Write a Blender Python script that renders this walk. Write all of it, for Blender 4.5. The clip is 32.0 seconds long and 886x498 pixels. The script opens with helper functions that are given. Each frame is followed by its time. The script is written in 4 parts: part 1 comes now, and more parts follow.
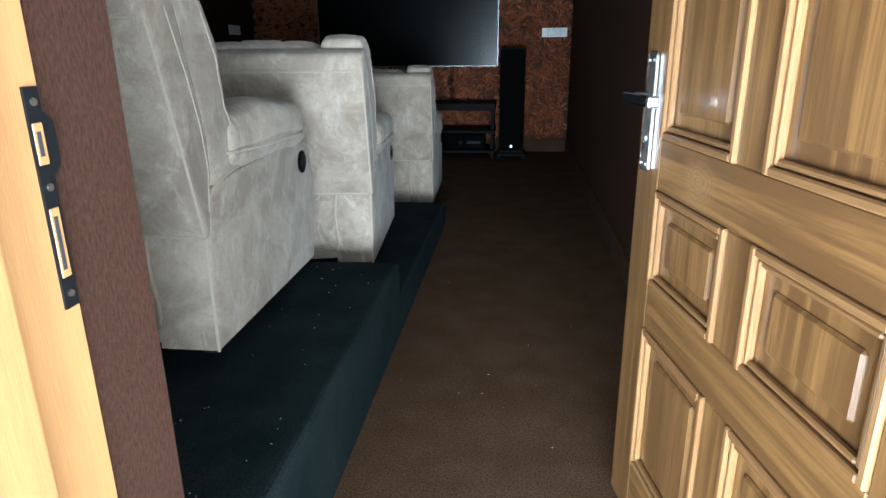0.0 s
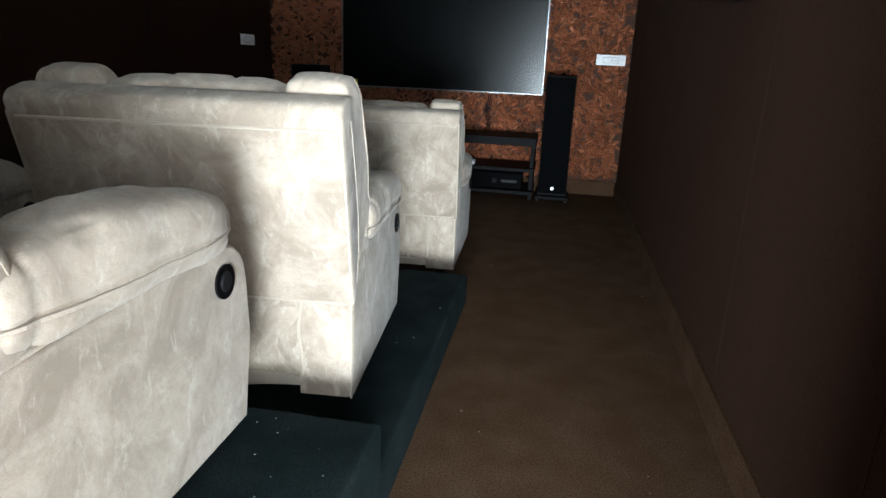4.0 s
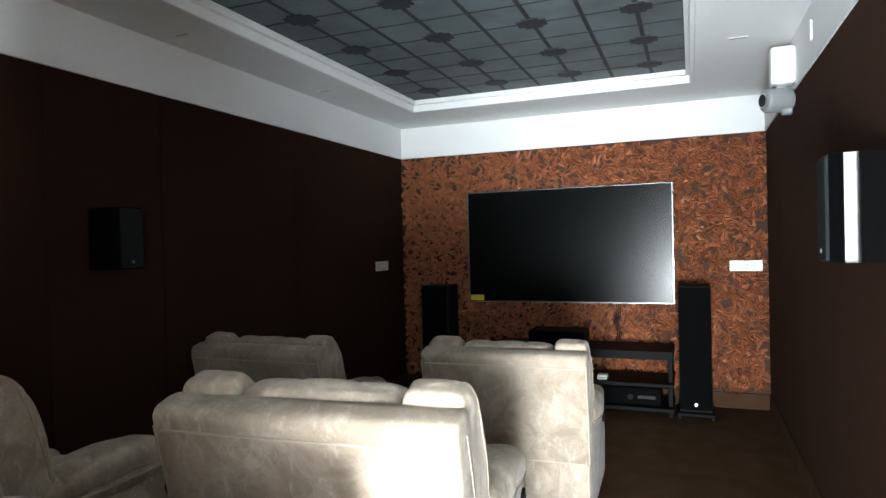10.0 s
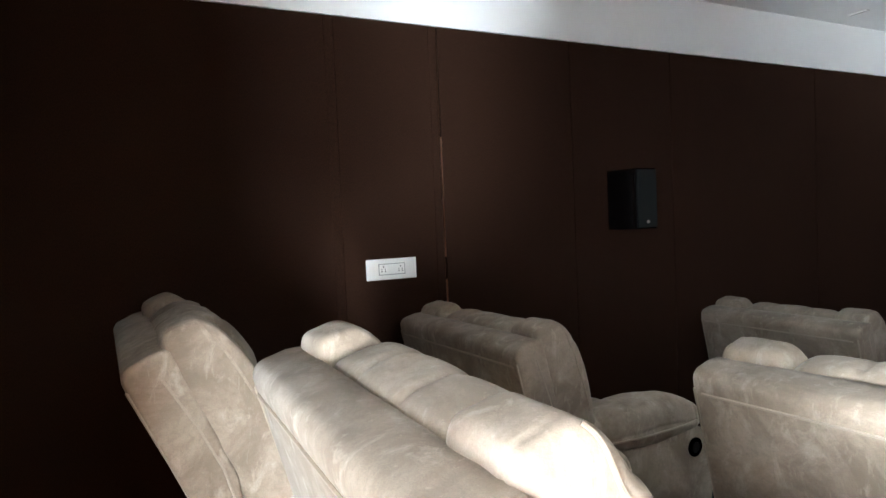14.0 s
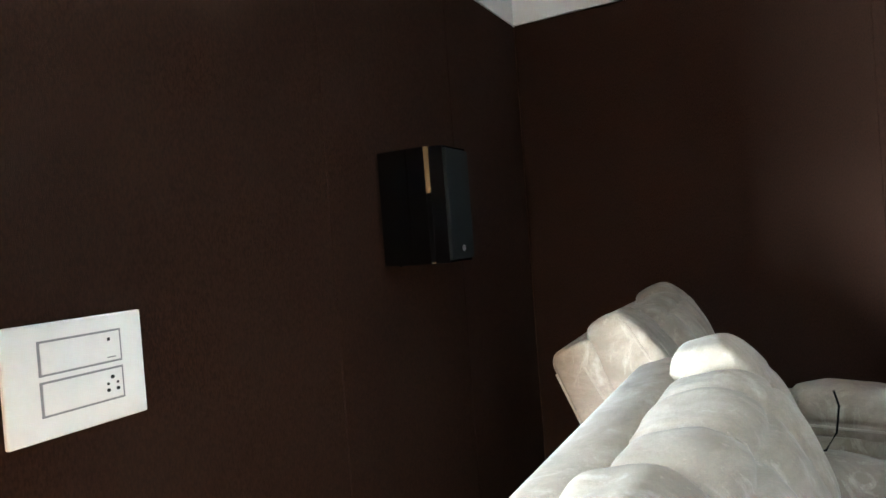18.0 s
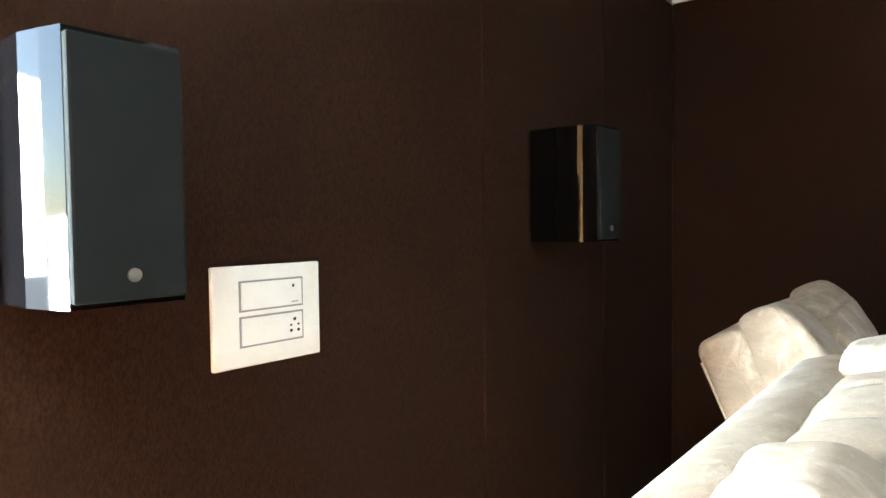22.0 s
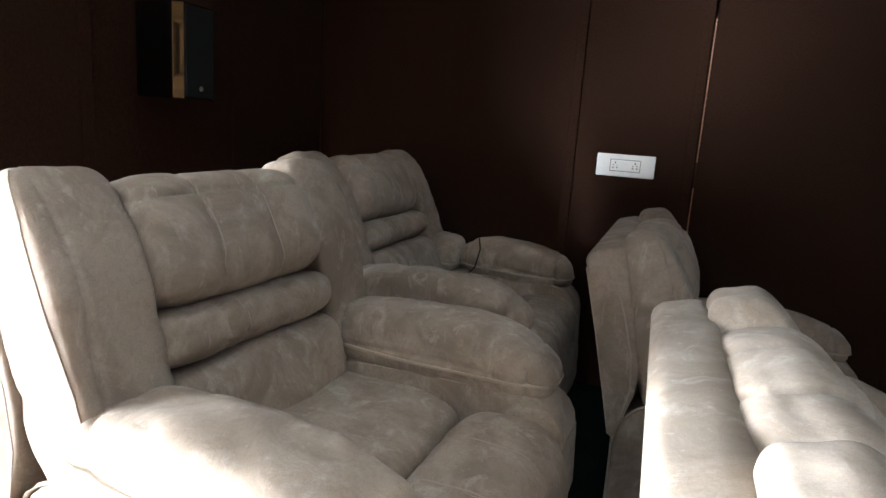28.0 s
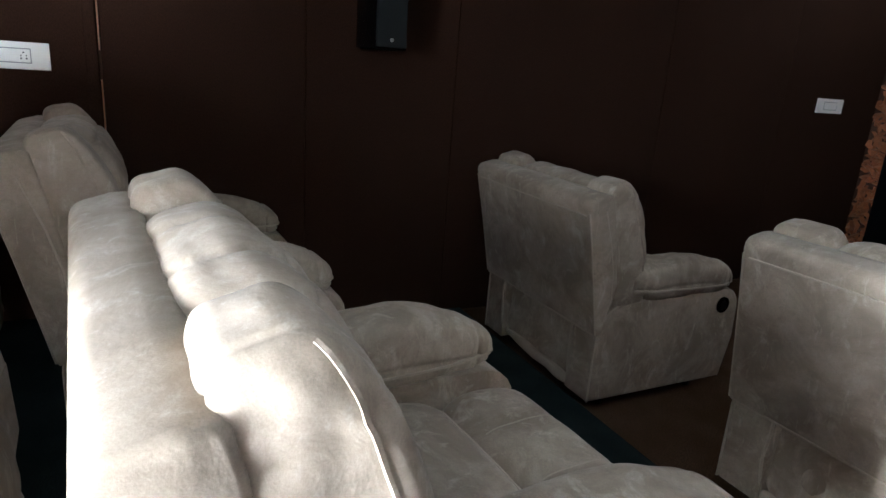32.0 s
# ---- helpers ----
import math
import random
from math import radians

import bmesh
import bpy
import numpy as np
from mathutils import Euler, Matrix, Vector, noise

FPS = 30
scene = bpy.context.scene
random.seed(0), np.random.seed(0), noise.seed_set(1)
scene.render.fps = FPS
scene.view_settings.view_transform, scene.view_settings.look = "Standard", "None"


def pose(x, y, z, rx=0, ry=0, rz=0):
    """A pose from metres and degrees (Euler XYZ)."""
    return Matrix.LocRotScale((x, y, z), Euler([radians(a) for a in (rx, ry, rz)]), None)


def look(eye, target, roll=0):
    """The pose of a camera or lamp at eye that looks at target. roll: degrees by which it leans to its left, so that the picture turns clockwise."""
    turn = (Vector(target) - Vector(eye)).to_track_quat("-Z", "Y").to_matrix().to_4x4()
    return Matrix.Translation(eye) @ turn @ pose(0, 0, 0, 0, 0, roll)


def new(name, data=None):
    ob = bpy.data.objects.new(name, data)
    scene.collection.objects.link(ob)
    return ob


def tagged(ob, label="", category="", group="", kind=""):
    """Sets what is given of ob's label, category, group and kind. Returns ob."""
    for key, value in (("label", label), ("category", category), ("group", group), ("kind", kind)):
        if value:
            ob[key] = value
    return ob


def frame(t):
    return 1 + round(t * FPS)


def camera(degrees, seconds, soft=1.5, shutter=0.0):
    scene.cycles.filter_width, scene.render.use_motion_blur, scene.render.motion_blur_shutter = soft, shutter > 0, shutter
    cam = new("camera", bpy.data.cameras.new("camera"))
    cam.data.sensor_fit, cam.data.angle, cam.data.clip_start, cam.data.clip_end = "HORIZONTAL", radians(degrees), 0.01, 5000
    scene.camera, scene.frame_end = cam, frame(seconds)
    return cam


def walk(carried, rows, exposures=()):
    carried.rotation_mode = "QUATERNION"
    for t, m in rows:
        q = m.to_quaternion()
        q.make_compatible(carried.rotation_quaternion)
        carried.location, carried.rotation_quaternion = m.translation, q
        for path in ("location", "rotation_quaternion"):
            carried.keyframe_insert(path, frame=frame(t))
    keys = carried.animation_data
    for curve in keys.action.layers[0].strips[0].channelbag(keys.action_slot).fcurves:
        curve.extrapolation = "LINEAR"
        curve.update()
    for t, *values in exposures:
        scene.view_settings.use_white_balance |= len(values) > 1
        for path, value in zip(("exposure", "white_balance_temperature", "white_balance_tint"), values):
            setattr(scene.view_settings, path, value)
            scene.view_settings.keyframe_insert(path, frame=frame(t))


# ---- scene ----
from mathutils.bvhtree import BVHTree

PATH = [
    (0, (1.15, -0.054, 1.076), (0.932, 1.84, 0.47), -0.5),
    (0.5, (1.133, 0.065, 1.081), (0.91, 1.954, 0.462), 1.0),
    (1, (1.104, 0.181, 1.083), (0.862, 2.056, 0.429), 0.1),
    (1.5, (1.09, 0.306, 1.083), (0.773, 2.165, 0.415), -1.2),
    (2, (1.119, 0.435, 1.101), (0.765, 2.287, 0.434), 0.1),
    (2.5, (1.135, 0.535, 1.114), (0.827, 2.398, 0.455), 0.3),
    (3, (1.11, 0.659, 1.141), (0.852, 2.554, 0.556), 1.4),
    (3.5, (1.079, 0.769, 1.161), (0.817, 2.665, 0.58), 2.2),
    (5.5, (1.124, 0.962, 1.248), (0.627, 2.834, 0.747), 1.1),
    (6, (1.138, 0.981, 1.295), (0.737, 2.889, 0.847), 1.1),
    (6.5, (1.137, 0.993, 1.359), (0.877, 2.943, 0.999), 2.1),
    (7, (1.154, 0.976, 1.428), (0.977, 2.956, 1.21), 1.8),
    (7.5, (1.175, 0.946, 1.473), (1.021, 2.938, 1.39), 1.2),
    (8, (1.182, 0.927, 1.503), (1.009, 2.919, 1.488), 0.1),
    (8.5, (1.172, 0.92, 1.504), (0.925, 2.904, 1.501), 0.0),
    (9, (1.15, 0.935, 1.496), (0.738, 2.891, 1.46), -0.9),
    (9.5, (1.121, 0.949, 1.487), (0.526, 2.859, 1.458), -1.6),
    (10, (1.097, 0.946, 1.486), (0.364, 2.806, 1.465), -1.4),
    (10.5, (1.079, 0.935, 1.483), (0.225, 2.743, 1.455), -1.9),
    (11, (1.06, 0.916, 1.48), (0.089, 2.664, 1.445), -1.6),
    (11.5, (1.027, 0.91, 1.47), (-0.106, 2.557, 1.424), -1.4),
    (12, (1.011, 0.894, 1.472), (-0.243, 2.45, 1.417), -1.8),
    (12.5, (1.003, 0.888, 1.473), (-0.345, 2.363, 1.407), -2.1),
    (13, (0.981, 0.895, 1.468), (-0.501, 2.234, 1.369), -2.8),
    (13.5, (0.949, 0.915, 1.465), (-0.705, 2.036, 1.37), -2.9),
    (14, (0.906, 0.939, 1.47), (-0.882, 1.83, 1.385), -2.5),
    (14.5, (0.871, 0.97, 1.469), (-1.0, 1.672, 1.395), -3.4),
    (15, (0.817, 1.015, 1.45), (-1.13, 1.473, 1.418), -5.0),
    (15.5, (0.772, 1.033, 1.456), (-1.209, 1.307, 1.434), -3.7),
    (17.5, (0.833, 1.32, 1.479), (-1.026, 0.585, 1.41), -4.5),
    (18, (0.852, 1.435, 1.482), (-0.9, 0.473, 1.448), -4.3),
    (18.5, (0.899, 1.478, 1.484), (-0.702, 0.28, 1.456), -4.0),
    (19, (0.926, 1.47, 1.487), (-0.538, 0.108, 1.496), -3.6),
    (19.5, (0.939, 1.472, 1.47), (-0.387, -0.025, 1.512), -3.8),
    (20, (0.948, 1.487, 1.459), (-0.262, -0.104, 1.524), -3.2),
    (20.5, (0.952, 1.476, 1.472), (-0.232, -0.136, 1.481), -2.6),
    (21, (0.942, 1.487, 1.463), (-0.265, -0.108, 1.422), -1.7),
    (21.5, (0.932, 1.451, 1.461), (-0.424, -0.019, 1.416), -1.1),
    (22, (0.926, 1.401, 1.464), (-0.611, 0.123, 1.391), -0.7),
    (22.5, (0.911, 1.428, 1.446), (-0.751, 0.325, 1.294), -1.2),
    (23, (0.864, 1.49, 1.422), (-0.843, 0.469, 1.218), -0.6),
    (23.5, (0.853, 1.564, 1.404), (-0.833, 0.512, 1.175), 0.5),
    (24, (0.877, 1.638, 1.397), (-0.786, 0.552, 1.168), 0.8),
    (24.5, (0.931, 1.725, 1.389), (-0.732, 0.649, 1.111), 0.3),
    (26.5, (1.073, 2.146, 1.395), (-0.636, 1.13, 1.045), 5.0),
    (27, (1.07, 2.214, 1.395), (-0.681, 1.274, 1.053), 3.3),
    (27.5, (1.053, 2.264, 1.385), (-0.728, 1.395, 1.016), 3.3),
    (28, (1.052, 2.304, 1.378), (-0.777, 1.55, 0.999), 3.9),
    (28.5, (1.045, 2.336, 1.37), (-0.847, 1.802, 0.954), 5.1),
    (29, (1.026, 2.346, 1.364), (-0.901, 1.977, 0.942), 5.2),
    (29.5, (1.027, 2.349, 1.363), (-0.92, 2.153, 0.933), 4.3),
    (30, (1.018, 2.352, 1.355), (-0.925, 2.356, 0.88), 4.5),
    (30.5, (1.015, 2.345, 1.349), (-0.9, 2.571, 0.832), 4.3),
    (31, (1.008, 2.348, 1.342), (-0.876, 2.726, 0.816), 4.2),
    (31.5, (1.008, 2.346, 1.343), (-0.835, 2.882, 0.817), 4.0),
    (32, (1.01, 2.35, 1.339), (-0.697, 3.198, 0.79), 4.2),
]

cam = camera(70.2, 32.0)
EXPOSURES = [(0.0, -0.75, 5500, 4), (1.0, -0.45, 5700, 6), (2.0, -0.22, 5850, 4), (3.5, 0.2, 5900, 6), (6.0, 0.32, 5900, 6), (9.0, 0.85, 6300, 7), (11.0, 0.95, 6400, 9), (13.0, 1.1, 6400, 9),
             (15.0, 2.45, 6100, 10), (18.0, 2.65, 5650, 0), (19.0, 3.65, 5300, 2), (20.0, 2.95, 5500, 7), (21.0, 2.15, 5900, 9), (22.0, 3.05, 6200, 1), (23.0, 2.9, 6200, 8), (24.0, 2.65, 5700, 1), (26.5, 2.1, 6150, 8),
             (28.0, 1.7, 6250, 13), (30.0, 1.95, 6150, 12), (32.0, 1.75, 6050, 11)]
walk(cam, [(t, look(e, g, r)) for t, e, g, r in PATH], EXPOSURES)

# ---- plan, in metres ----
XL, XR, YT, YB = -1.70, 1.71, 6.90, 0.45   # side walls, screen wall, door wall
ZW, ZC, ZTRAY = 2.357, 2.665, 2.755         # top of the fabric, soffit, tray
XE = 0.720                                  # edge of the seating platforms
DX0, DX1, DZ = 0.822, 1.635, 2.06           # door opening
P3, P2, YS3, YS2 = 0.295, 0.150, 2.20, 3.82

# ---- light ----
world = bpy.data.worlds.new("world")
scene.world = world
world.use_nodes = True
wn = world.node_tree
sky = wn.nodes.new("ShaderNodeTexSky")
sky.sky_type, sky.sun_disc = "NISHITA", False
sky.sun_elevation, sky.sun_rotation = radians(50), radians(150)
wn.links.new(sky.outputs[0], wn.nodes["Background"].inputs[0])
wn.nodes["Background"].inputs[1].default_value = 0.15


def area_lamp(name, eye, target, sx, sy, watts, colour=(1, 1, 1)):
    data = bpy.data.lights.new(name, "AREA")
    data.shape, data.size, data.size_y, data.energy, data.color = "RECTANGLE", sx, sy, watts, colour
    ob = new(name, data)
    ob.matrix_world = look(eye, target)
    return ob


area_lamp("door_daylight", (1.15, -1.5, 0.45), (0.95, 2.5, 1.4), 1.9, 0.88, 930, (0.90, 0.97, 1.0))
# added bright sheet for the outdoors, to show white in the speakers' glossy sides
area_lamp("door_sky_card", (1.90, -1.55, 1.75), (1.90, 2.5, 1.75), 3.4, 1.05, 215, (0.90, 0.97, 1.0))
# added lamp, unseen: oblique daylight onto the back row's rears and the left wall
area_lamp("oblique_daylight", (3.9, -1.0, 0.80), (0.3, 1.0, 1.3), 1.1, 1.5, 650, (0.90, 0.97, 1.0))
sun_data = bpy.data.lights.new("sun", "SUN")
sun_data.energy, sun_data.angle, sun_data.color = 2.0, radians(0.5), (1.0, 0.95, 0.88)
sun = new("sun", sun_data)
sun.matrix_world = look((0, 0, 20), (4.0, -13.0, 0))


# ---- materials ----
def material(name, base, rough=0.6, metal=0.0, grain=0.0, grain_scale=200.0, mottle=0.0, mottle_scale=4.0, mottle_to=None,
             bump=0.0, bump_scale=300.0, stretch=(1, 1, 1), sheen=0.0, spec=0.5, piece=0.0, coat=0.0, island=False, sharp=0.0, wrinkle=0.0, wrinkle_scale=20.0):
    """A principled material with fine grain, broad mottling, relief and a shade of its own for each piece."""
    m = bpy.data.materials.new(name)
    m.use_nodes = True
    n, l = m.node_tree.nodes, m.node_tree.links
    p = n["Principled BSDF"]
    p.inputs["Roughness"].default_value, p.inputs["Metallic"].default_value = rough, metal
    p.inputs["Sheen Weight"].default_value, p.inputs["Specular IOR Level"].default_value = sheen, spec
    p.inputs["Coat Weight"].default_value = coat
    co = n.new("ShaderNodeTexCoord")
    mp = n.new("ShaderNodeMapping")
    mp.inputs["Scale"].default_value = stretch
    l.new(co.outputs["Object"], mp.inputs[0])

    def noise_tex(scale, detail=4.0):
        t = n.new("ShaderNodeTexNoise")
        t.inputs["Scale"].default_value, t.inputs["Detail"].default_value = scale, detail
        l.new(mp.outputs[0], t.inputs["Vector"])
        return t.outputs["Fac"]

    def mix(fac, a, b):
        x = n.new("ShaderNodeMix")
        x.data_type = "RGBA"
        if isinstance(fac, float):
            x.inputs[0].default_value = fac
        else:
            l.new(fac, x.inputs[0])
        for slot, v in ((6, a), (7, b)):
            if isinstance(v, tuple):
                x.inputs[slot].default_value = (*v, 1)
            else:
                l.new(v, x.inputs[slot])
        return x.outputs[2]

    def ramp(fac, lo, hi, amount):
        r = n.new("ShaderNodeMapRange")
        r.inputs[1].default_value, r.inputs[2].default_value = lo, hi
        r.inputs[3].default_value, r.inputs[4].default_value = 0.0, amount
        l.new(fac, r.inputs[0])
        return r.outputs[0]

    colour = tuple(base)
    if mottle:
        other = tuple(mottle_to) if mottle_to else tuple(c * 0.55 for c in base)
        colour = mix(ramp(noise_tex(mottle_scale, 6.0), 0.35 + 0.1 * sharp, 0.68 - 0.12 * sharp, mottle), colour, other)
    if grain:
        colour = mix(ramp(noise_tex(grain_scale), 0.35 + 0.12 * sharp, 0.7 - 0.1 * sharp, grain), colour, tuple(c * 0.4 for c in base))
    if piece:
        if island:
            rnd = n.new("ShaderNodeNewGeometry").outputs["Random Per Island"]
        else:
            rnd = n.new("ShaderNodeObjectInfo").outputs["Random"]
        colour = mix(ramp(rnd, 0.0, 1.0, piece), colour, tuple(c * 0.45 for c in base))
    if isinstance(colour, tuple):
        p.inputs["Base Color"].default_value = (*colour, 1)
    else:
        l.new(colour, p.inputs["Base Color"])
    if bump:
        b = n.new("ShaderNodeBump")
        b.inputs["Strength"].default_value, b.inputs["Distance"].default_value = bump, 0.004
        l.new(noise_tex(bump_scale), b.inputs["Height"])
        if wrinkle:
            c = n.new("ShaderNodeBump")
            c.inputs["Strength"].default_value, c.inputs["Distance"].default_value = wrinkle, 0.02
            l.new(noise_tex(wrinkle_scale, 3.0), c.inputs["Height"])
            l.new(c.outputs[0], b.inputs["Normal"])
        l.new(b.outputs[0], p.inputs["Normal"])
    return m


def suede(name, base, dark, pale):
    """Napped suede: brushed patches, pale scuffs, fine grain; each piece has its own patches."""
    m = bpy.data.materials.new(name)
    m.use_nodes = True
    n, l = m.node_tree.nodes, m.node_tree.links
    p = n["Principled BSDF"]
    p.inputs["Roughness"].default_value, p.inputs["Sheen Weight"].default_value = 0.85, 0.10
    p.inputs["Specular IOR Level"].default_value = 0.15
    co, info = n.new("ShaderNodeTexCoord"), n.new("ShaderNodeObjectInfo")
    shift = n.new("ShaderNodeVectorMath")
    shift.operation = "MULTIPLY_ADD"
    l.new(info.outputs["Random"], shift.inputs[0])
    shift.inputs[1].default_value = (7.0, 11.0, 5.0)
    l.new(co.outputs["Object"], shift.inputs[2])

    def tex(scale, detail, rough, stretch=(1, 1, 1), turn=(0, 0, 0), warp=0.0):
        mp, t = n.new("ShaderNodeMapping"), n.new("ShaderNodeTexNoise")
        mp.inputs["Scale"].default_value, mp.inputs["Rotation"].default_value = stretch, turn
        l.new(shift.outputs[0], mp.inputs[0])
        l.new(mp.outputs[0], t.inputs["Vector"])
        t.inputs["Scale"].default_value, t.inputs["Detail"].default_value = scale, detail
        t.inputs["Roughness"].default_value, t.inputs["Distortion"].default_value = rough, warp
        return t.outputs["Fac"]

    def layer(colour, fac, lo, hi, amount, other):
        r, x = n.new("ShaderNodeMapRange"), n.new("ShaderNodeMix")
        r.inputs[1].default_value, r.inputs[2].default_value, r.inputs[4].default_value = lo, hi, amount
        l.new(fac, r.inputs[0])
        x.data_type = "RGBA"
        l.new(r.outputs[0], x.inputs[0])
        if isinstance(colour, tuple):
            x.inputs[6].default_value = (*colour, 1)
        else:
            l.new(colour, x.inputs[6])
        x.inputs[7].default_value = (*other, 1)
        return x.outputs[2]
    c = layer(base, tex(6.0, 9.0, 0.66, warp=0.6), 0.41, 0.60, 0.90, dark)
    c = layer(c, tex(16.0, 8.0, 0.68, (1, 1, 0.55), (0.4, 0.5, 0.3), 0.8), 0.54, 0.66, 0.52, pale)
    c = layer(c, tex(60.0, 4.0, 0.6, (1, 1, 0.14), (0.5, 0.4, 0.0)), 0.64, 0.70, 0.30, pale)
    c = layer(c, tex(45.0, 6.0, 0.7, warp=1.0), 0.47, 0.66, 0.45, tuple(k * 0.62 for k in base))
    c = layer(c, tex(420.0, 3.0, 0.6), 0.40, 0.68, 0.30, tuple(k * 0.45 for k in base))
    l.new(c, p.inputs["Base Color"])
    b0, b1 = n.new("ShaderNodeBump"), n.new("ShaderNodeBump")
    b0.inputs["Strength"].default_value, b0.inputs["Distance"].default_value = 0.22, 0.02
    l.new(tex(10.0, 4.0, 0.5, warp=0.6), b0.inputs["Height"])
    b1.inputs["Strength"].default_value, b1.inputs["Distance"].default_value = 0.10, 0.004
    l.new(tex(380.0, 4.0, 0.6), b1.inputs["Height"])
    l.new(b0.outputs[0], b1.inputs["Normal"])
    l.new(b1.outputs[0], p.inputs["Normal"])
    return m


SUEDE = suede("beige_suede", (0.375, 0.308, 0.243), (0.222, 0.175, 0.132), (0.55, 0.48, 0.395))
SUEDE_SEAM = material("pale_suede_seam", (0.39, 0.325, 0.257), 0.8, grain=0.3, grain_scale=300, bump=0.2, bump_scale=300)
FABRIC = material("brown_wall_fabric", (0.033, 0.0154, 0.0100), 0.95, sheen=0.014, grain=0.85, grain_scale=330, mottle=0.35, mottle_scale=2.5,
                  mottle_to=(0.018, 0.0092, 0.0068), bump=0.25, bump_scale=900, stretch=(1, 1, 0.4), spec=0.04)
FABRIC.node_tree.nodes["Principled BSDF"].inputs["Sheen Tint"].default_value = (1.0, 0.55, 0.36, 1)
CARPET = material("brown_carpet", (0.080, 0.042, 0.022), 0.97, grain=0.95, sharp=0.2, grain_scale=175, mottle=0.55, mottle_scale=6.0,
                  mottle_to=(0.125, 0.078, 0.050), bump=0.6, bump_scale=480, spec=0.05)
PLATFORM = material("dark_green_carpet", (0.009, 0.0155, 0.0165), 0.95, grain=0.85, grain_scale=240, mottle=0.55, mottle_scale=6.5,
                    mottle_to=(0.030, 0.039, 0.040), bump=0.4, bump_scale=450, spec=0.05)
WHITE = material("white_emulsion", (0.78, 0.79, 0.79), 0.7, mottle=0.15, mottle_scale=2.0, mottle_to=(0.70, 0.71, 0.71), bump=0.06, bump_scale=60)
PLASTIC = material("white_plastic", (0.80, 0.80, 0.78), 0.35, mottle=0.08, mottle_scale=20)
GREY_PLASTIC = material("grey_plastic", (0.25, 0.26, 0.27), 0.4, mottle=0.1, mottle_scale=20)
BLACK = material("black_plastic", (0.004, 0.004, 0.0045), 0.6, grain=0.2, grain_scale=300, spec=0.1)
GLOSS = material("black_gloss", (0.003, 0.003, 0.0035), 0.07, spec=0.25)
LACQUER = material("black_lacquer", (0.002, 0.002, 0.0024), 0.035, spec=0.5)
GRILLE = material("black_grille_cloth", (0.0135, 0.0158, 0.0165), 0.9, grain=0.5, grain_scale=700, bump=0.3, bump_scale=900, spec=0.1)
TOWER_CLOTH = material("deep_black_cloth", (0.0035, 0.0038, 0.0042), 0.95, grain=0.4, grain_scale=700, bump=0.2, bump_scale=900, spec=0.02)
CHROME = material("brushed_metal", (0.62, 0.63, 0.63), 0.28, 1.0, grain=0.15, grain_scale=200, stretch=(1, 1, 0.1))
FRAME = material("dull_silver", (0.24, 0.24, 0.25), 0.38, 1.0, grain=0.15, grain_scale=200)
COPPER = material("copper_strip", (0.55, 0.30, 0.20), 0.3, 1.0, grain=0.2, grain_scale=100)
SCREEN = material("screen_glass", (0.002, 0.0025, 0.0025), 0.22, coat=0.0, spec=0.2)
WOOD = dict(mottle=0.95, mottle_scale=2.2, mottle_to=(0.105, 0.048, 0.017), sharp=0.9, grain=0.6, grain_scale=9, bump=0.15, bump_scale=40, piece=0.4, coat=0.15)
TEAK = material("varnished_teak", (0.225, 0.112, 0.036), 0.36, stretch=(20, 20, 0.7), **WOOD)
TEAK_H = material("varnished_teak_rail", (0.225, 0.112, 0.036), 0.36, stretch=(0.7, 20, 20), **WOOD)
# moulding teak lighter than the leaf: its highlight lines are put into the colour
MOULD = material("highlit_teak_moulding", (0.265, 0.142, 0.056), 0.35, mottle=0.7, mottle_scale=4.0, mottle_to=(0.16, 0.066, 0.024), grain=0.45,
                 grain_scale=50, stretch=(8, 8, 0.5), piece=0.3)
MOULD_H = material("highlit_teak_moulding_level", (0.24, 0.125, 0.048), 0.35, mottle=0.7, mottle_scale=4.0, mottle_to=(0.14, 0.058, 0.02), grain=0.45,
                   grain_scale=50, stretch=(0.5, 8, 8), piece=0.3)
JAMB = material("pale_teak_frame", (0.28, 0.140, 0.052), 0.4, mottle=0.6, mottle_scale=3.0, mottle_to=(0.19, 0.085, 0.030), grain=0.25,
                grain_scale=40, stretch=(8, 8, 0.5), bump=0.1, bump_scale=80, piece=0.15)


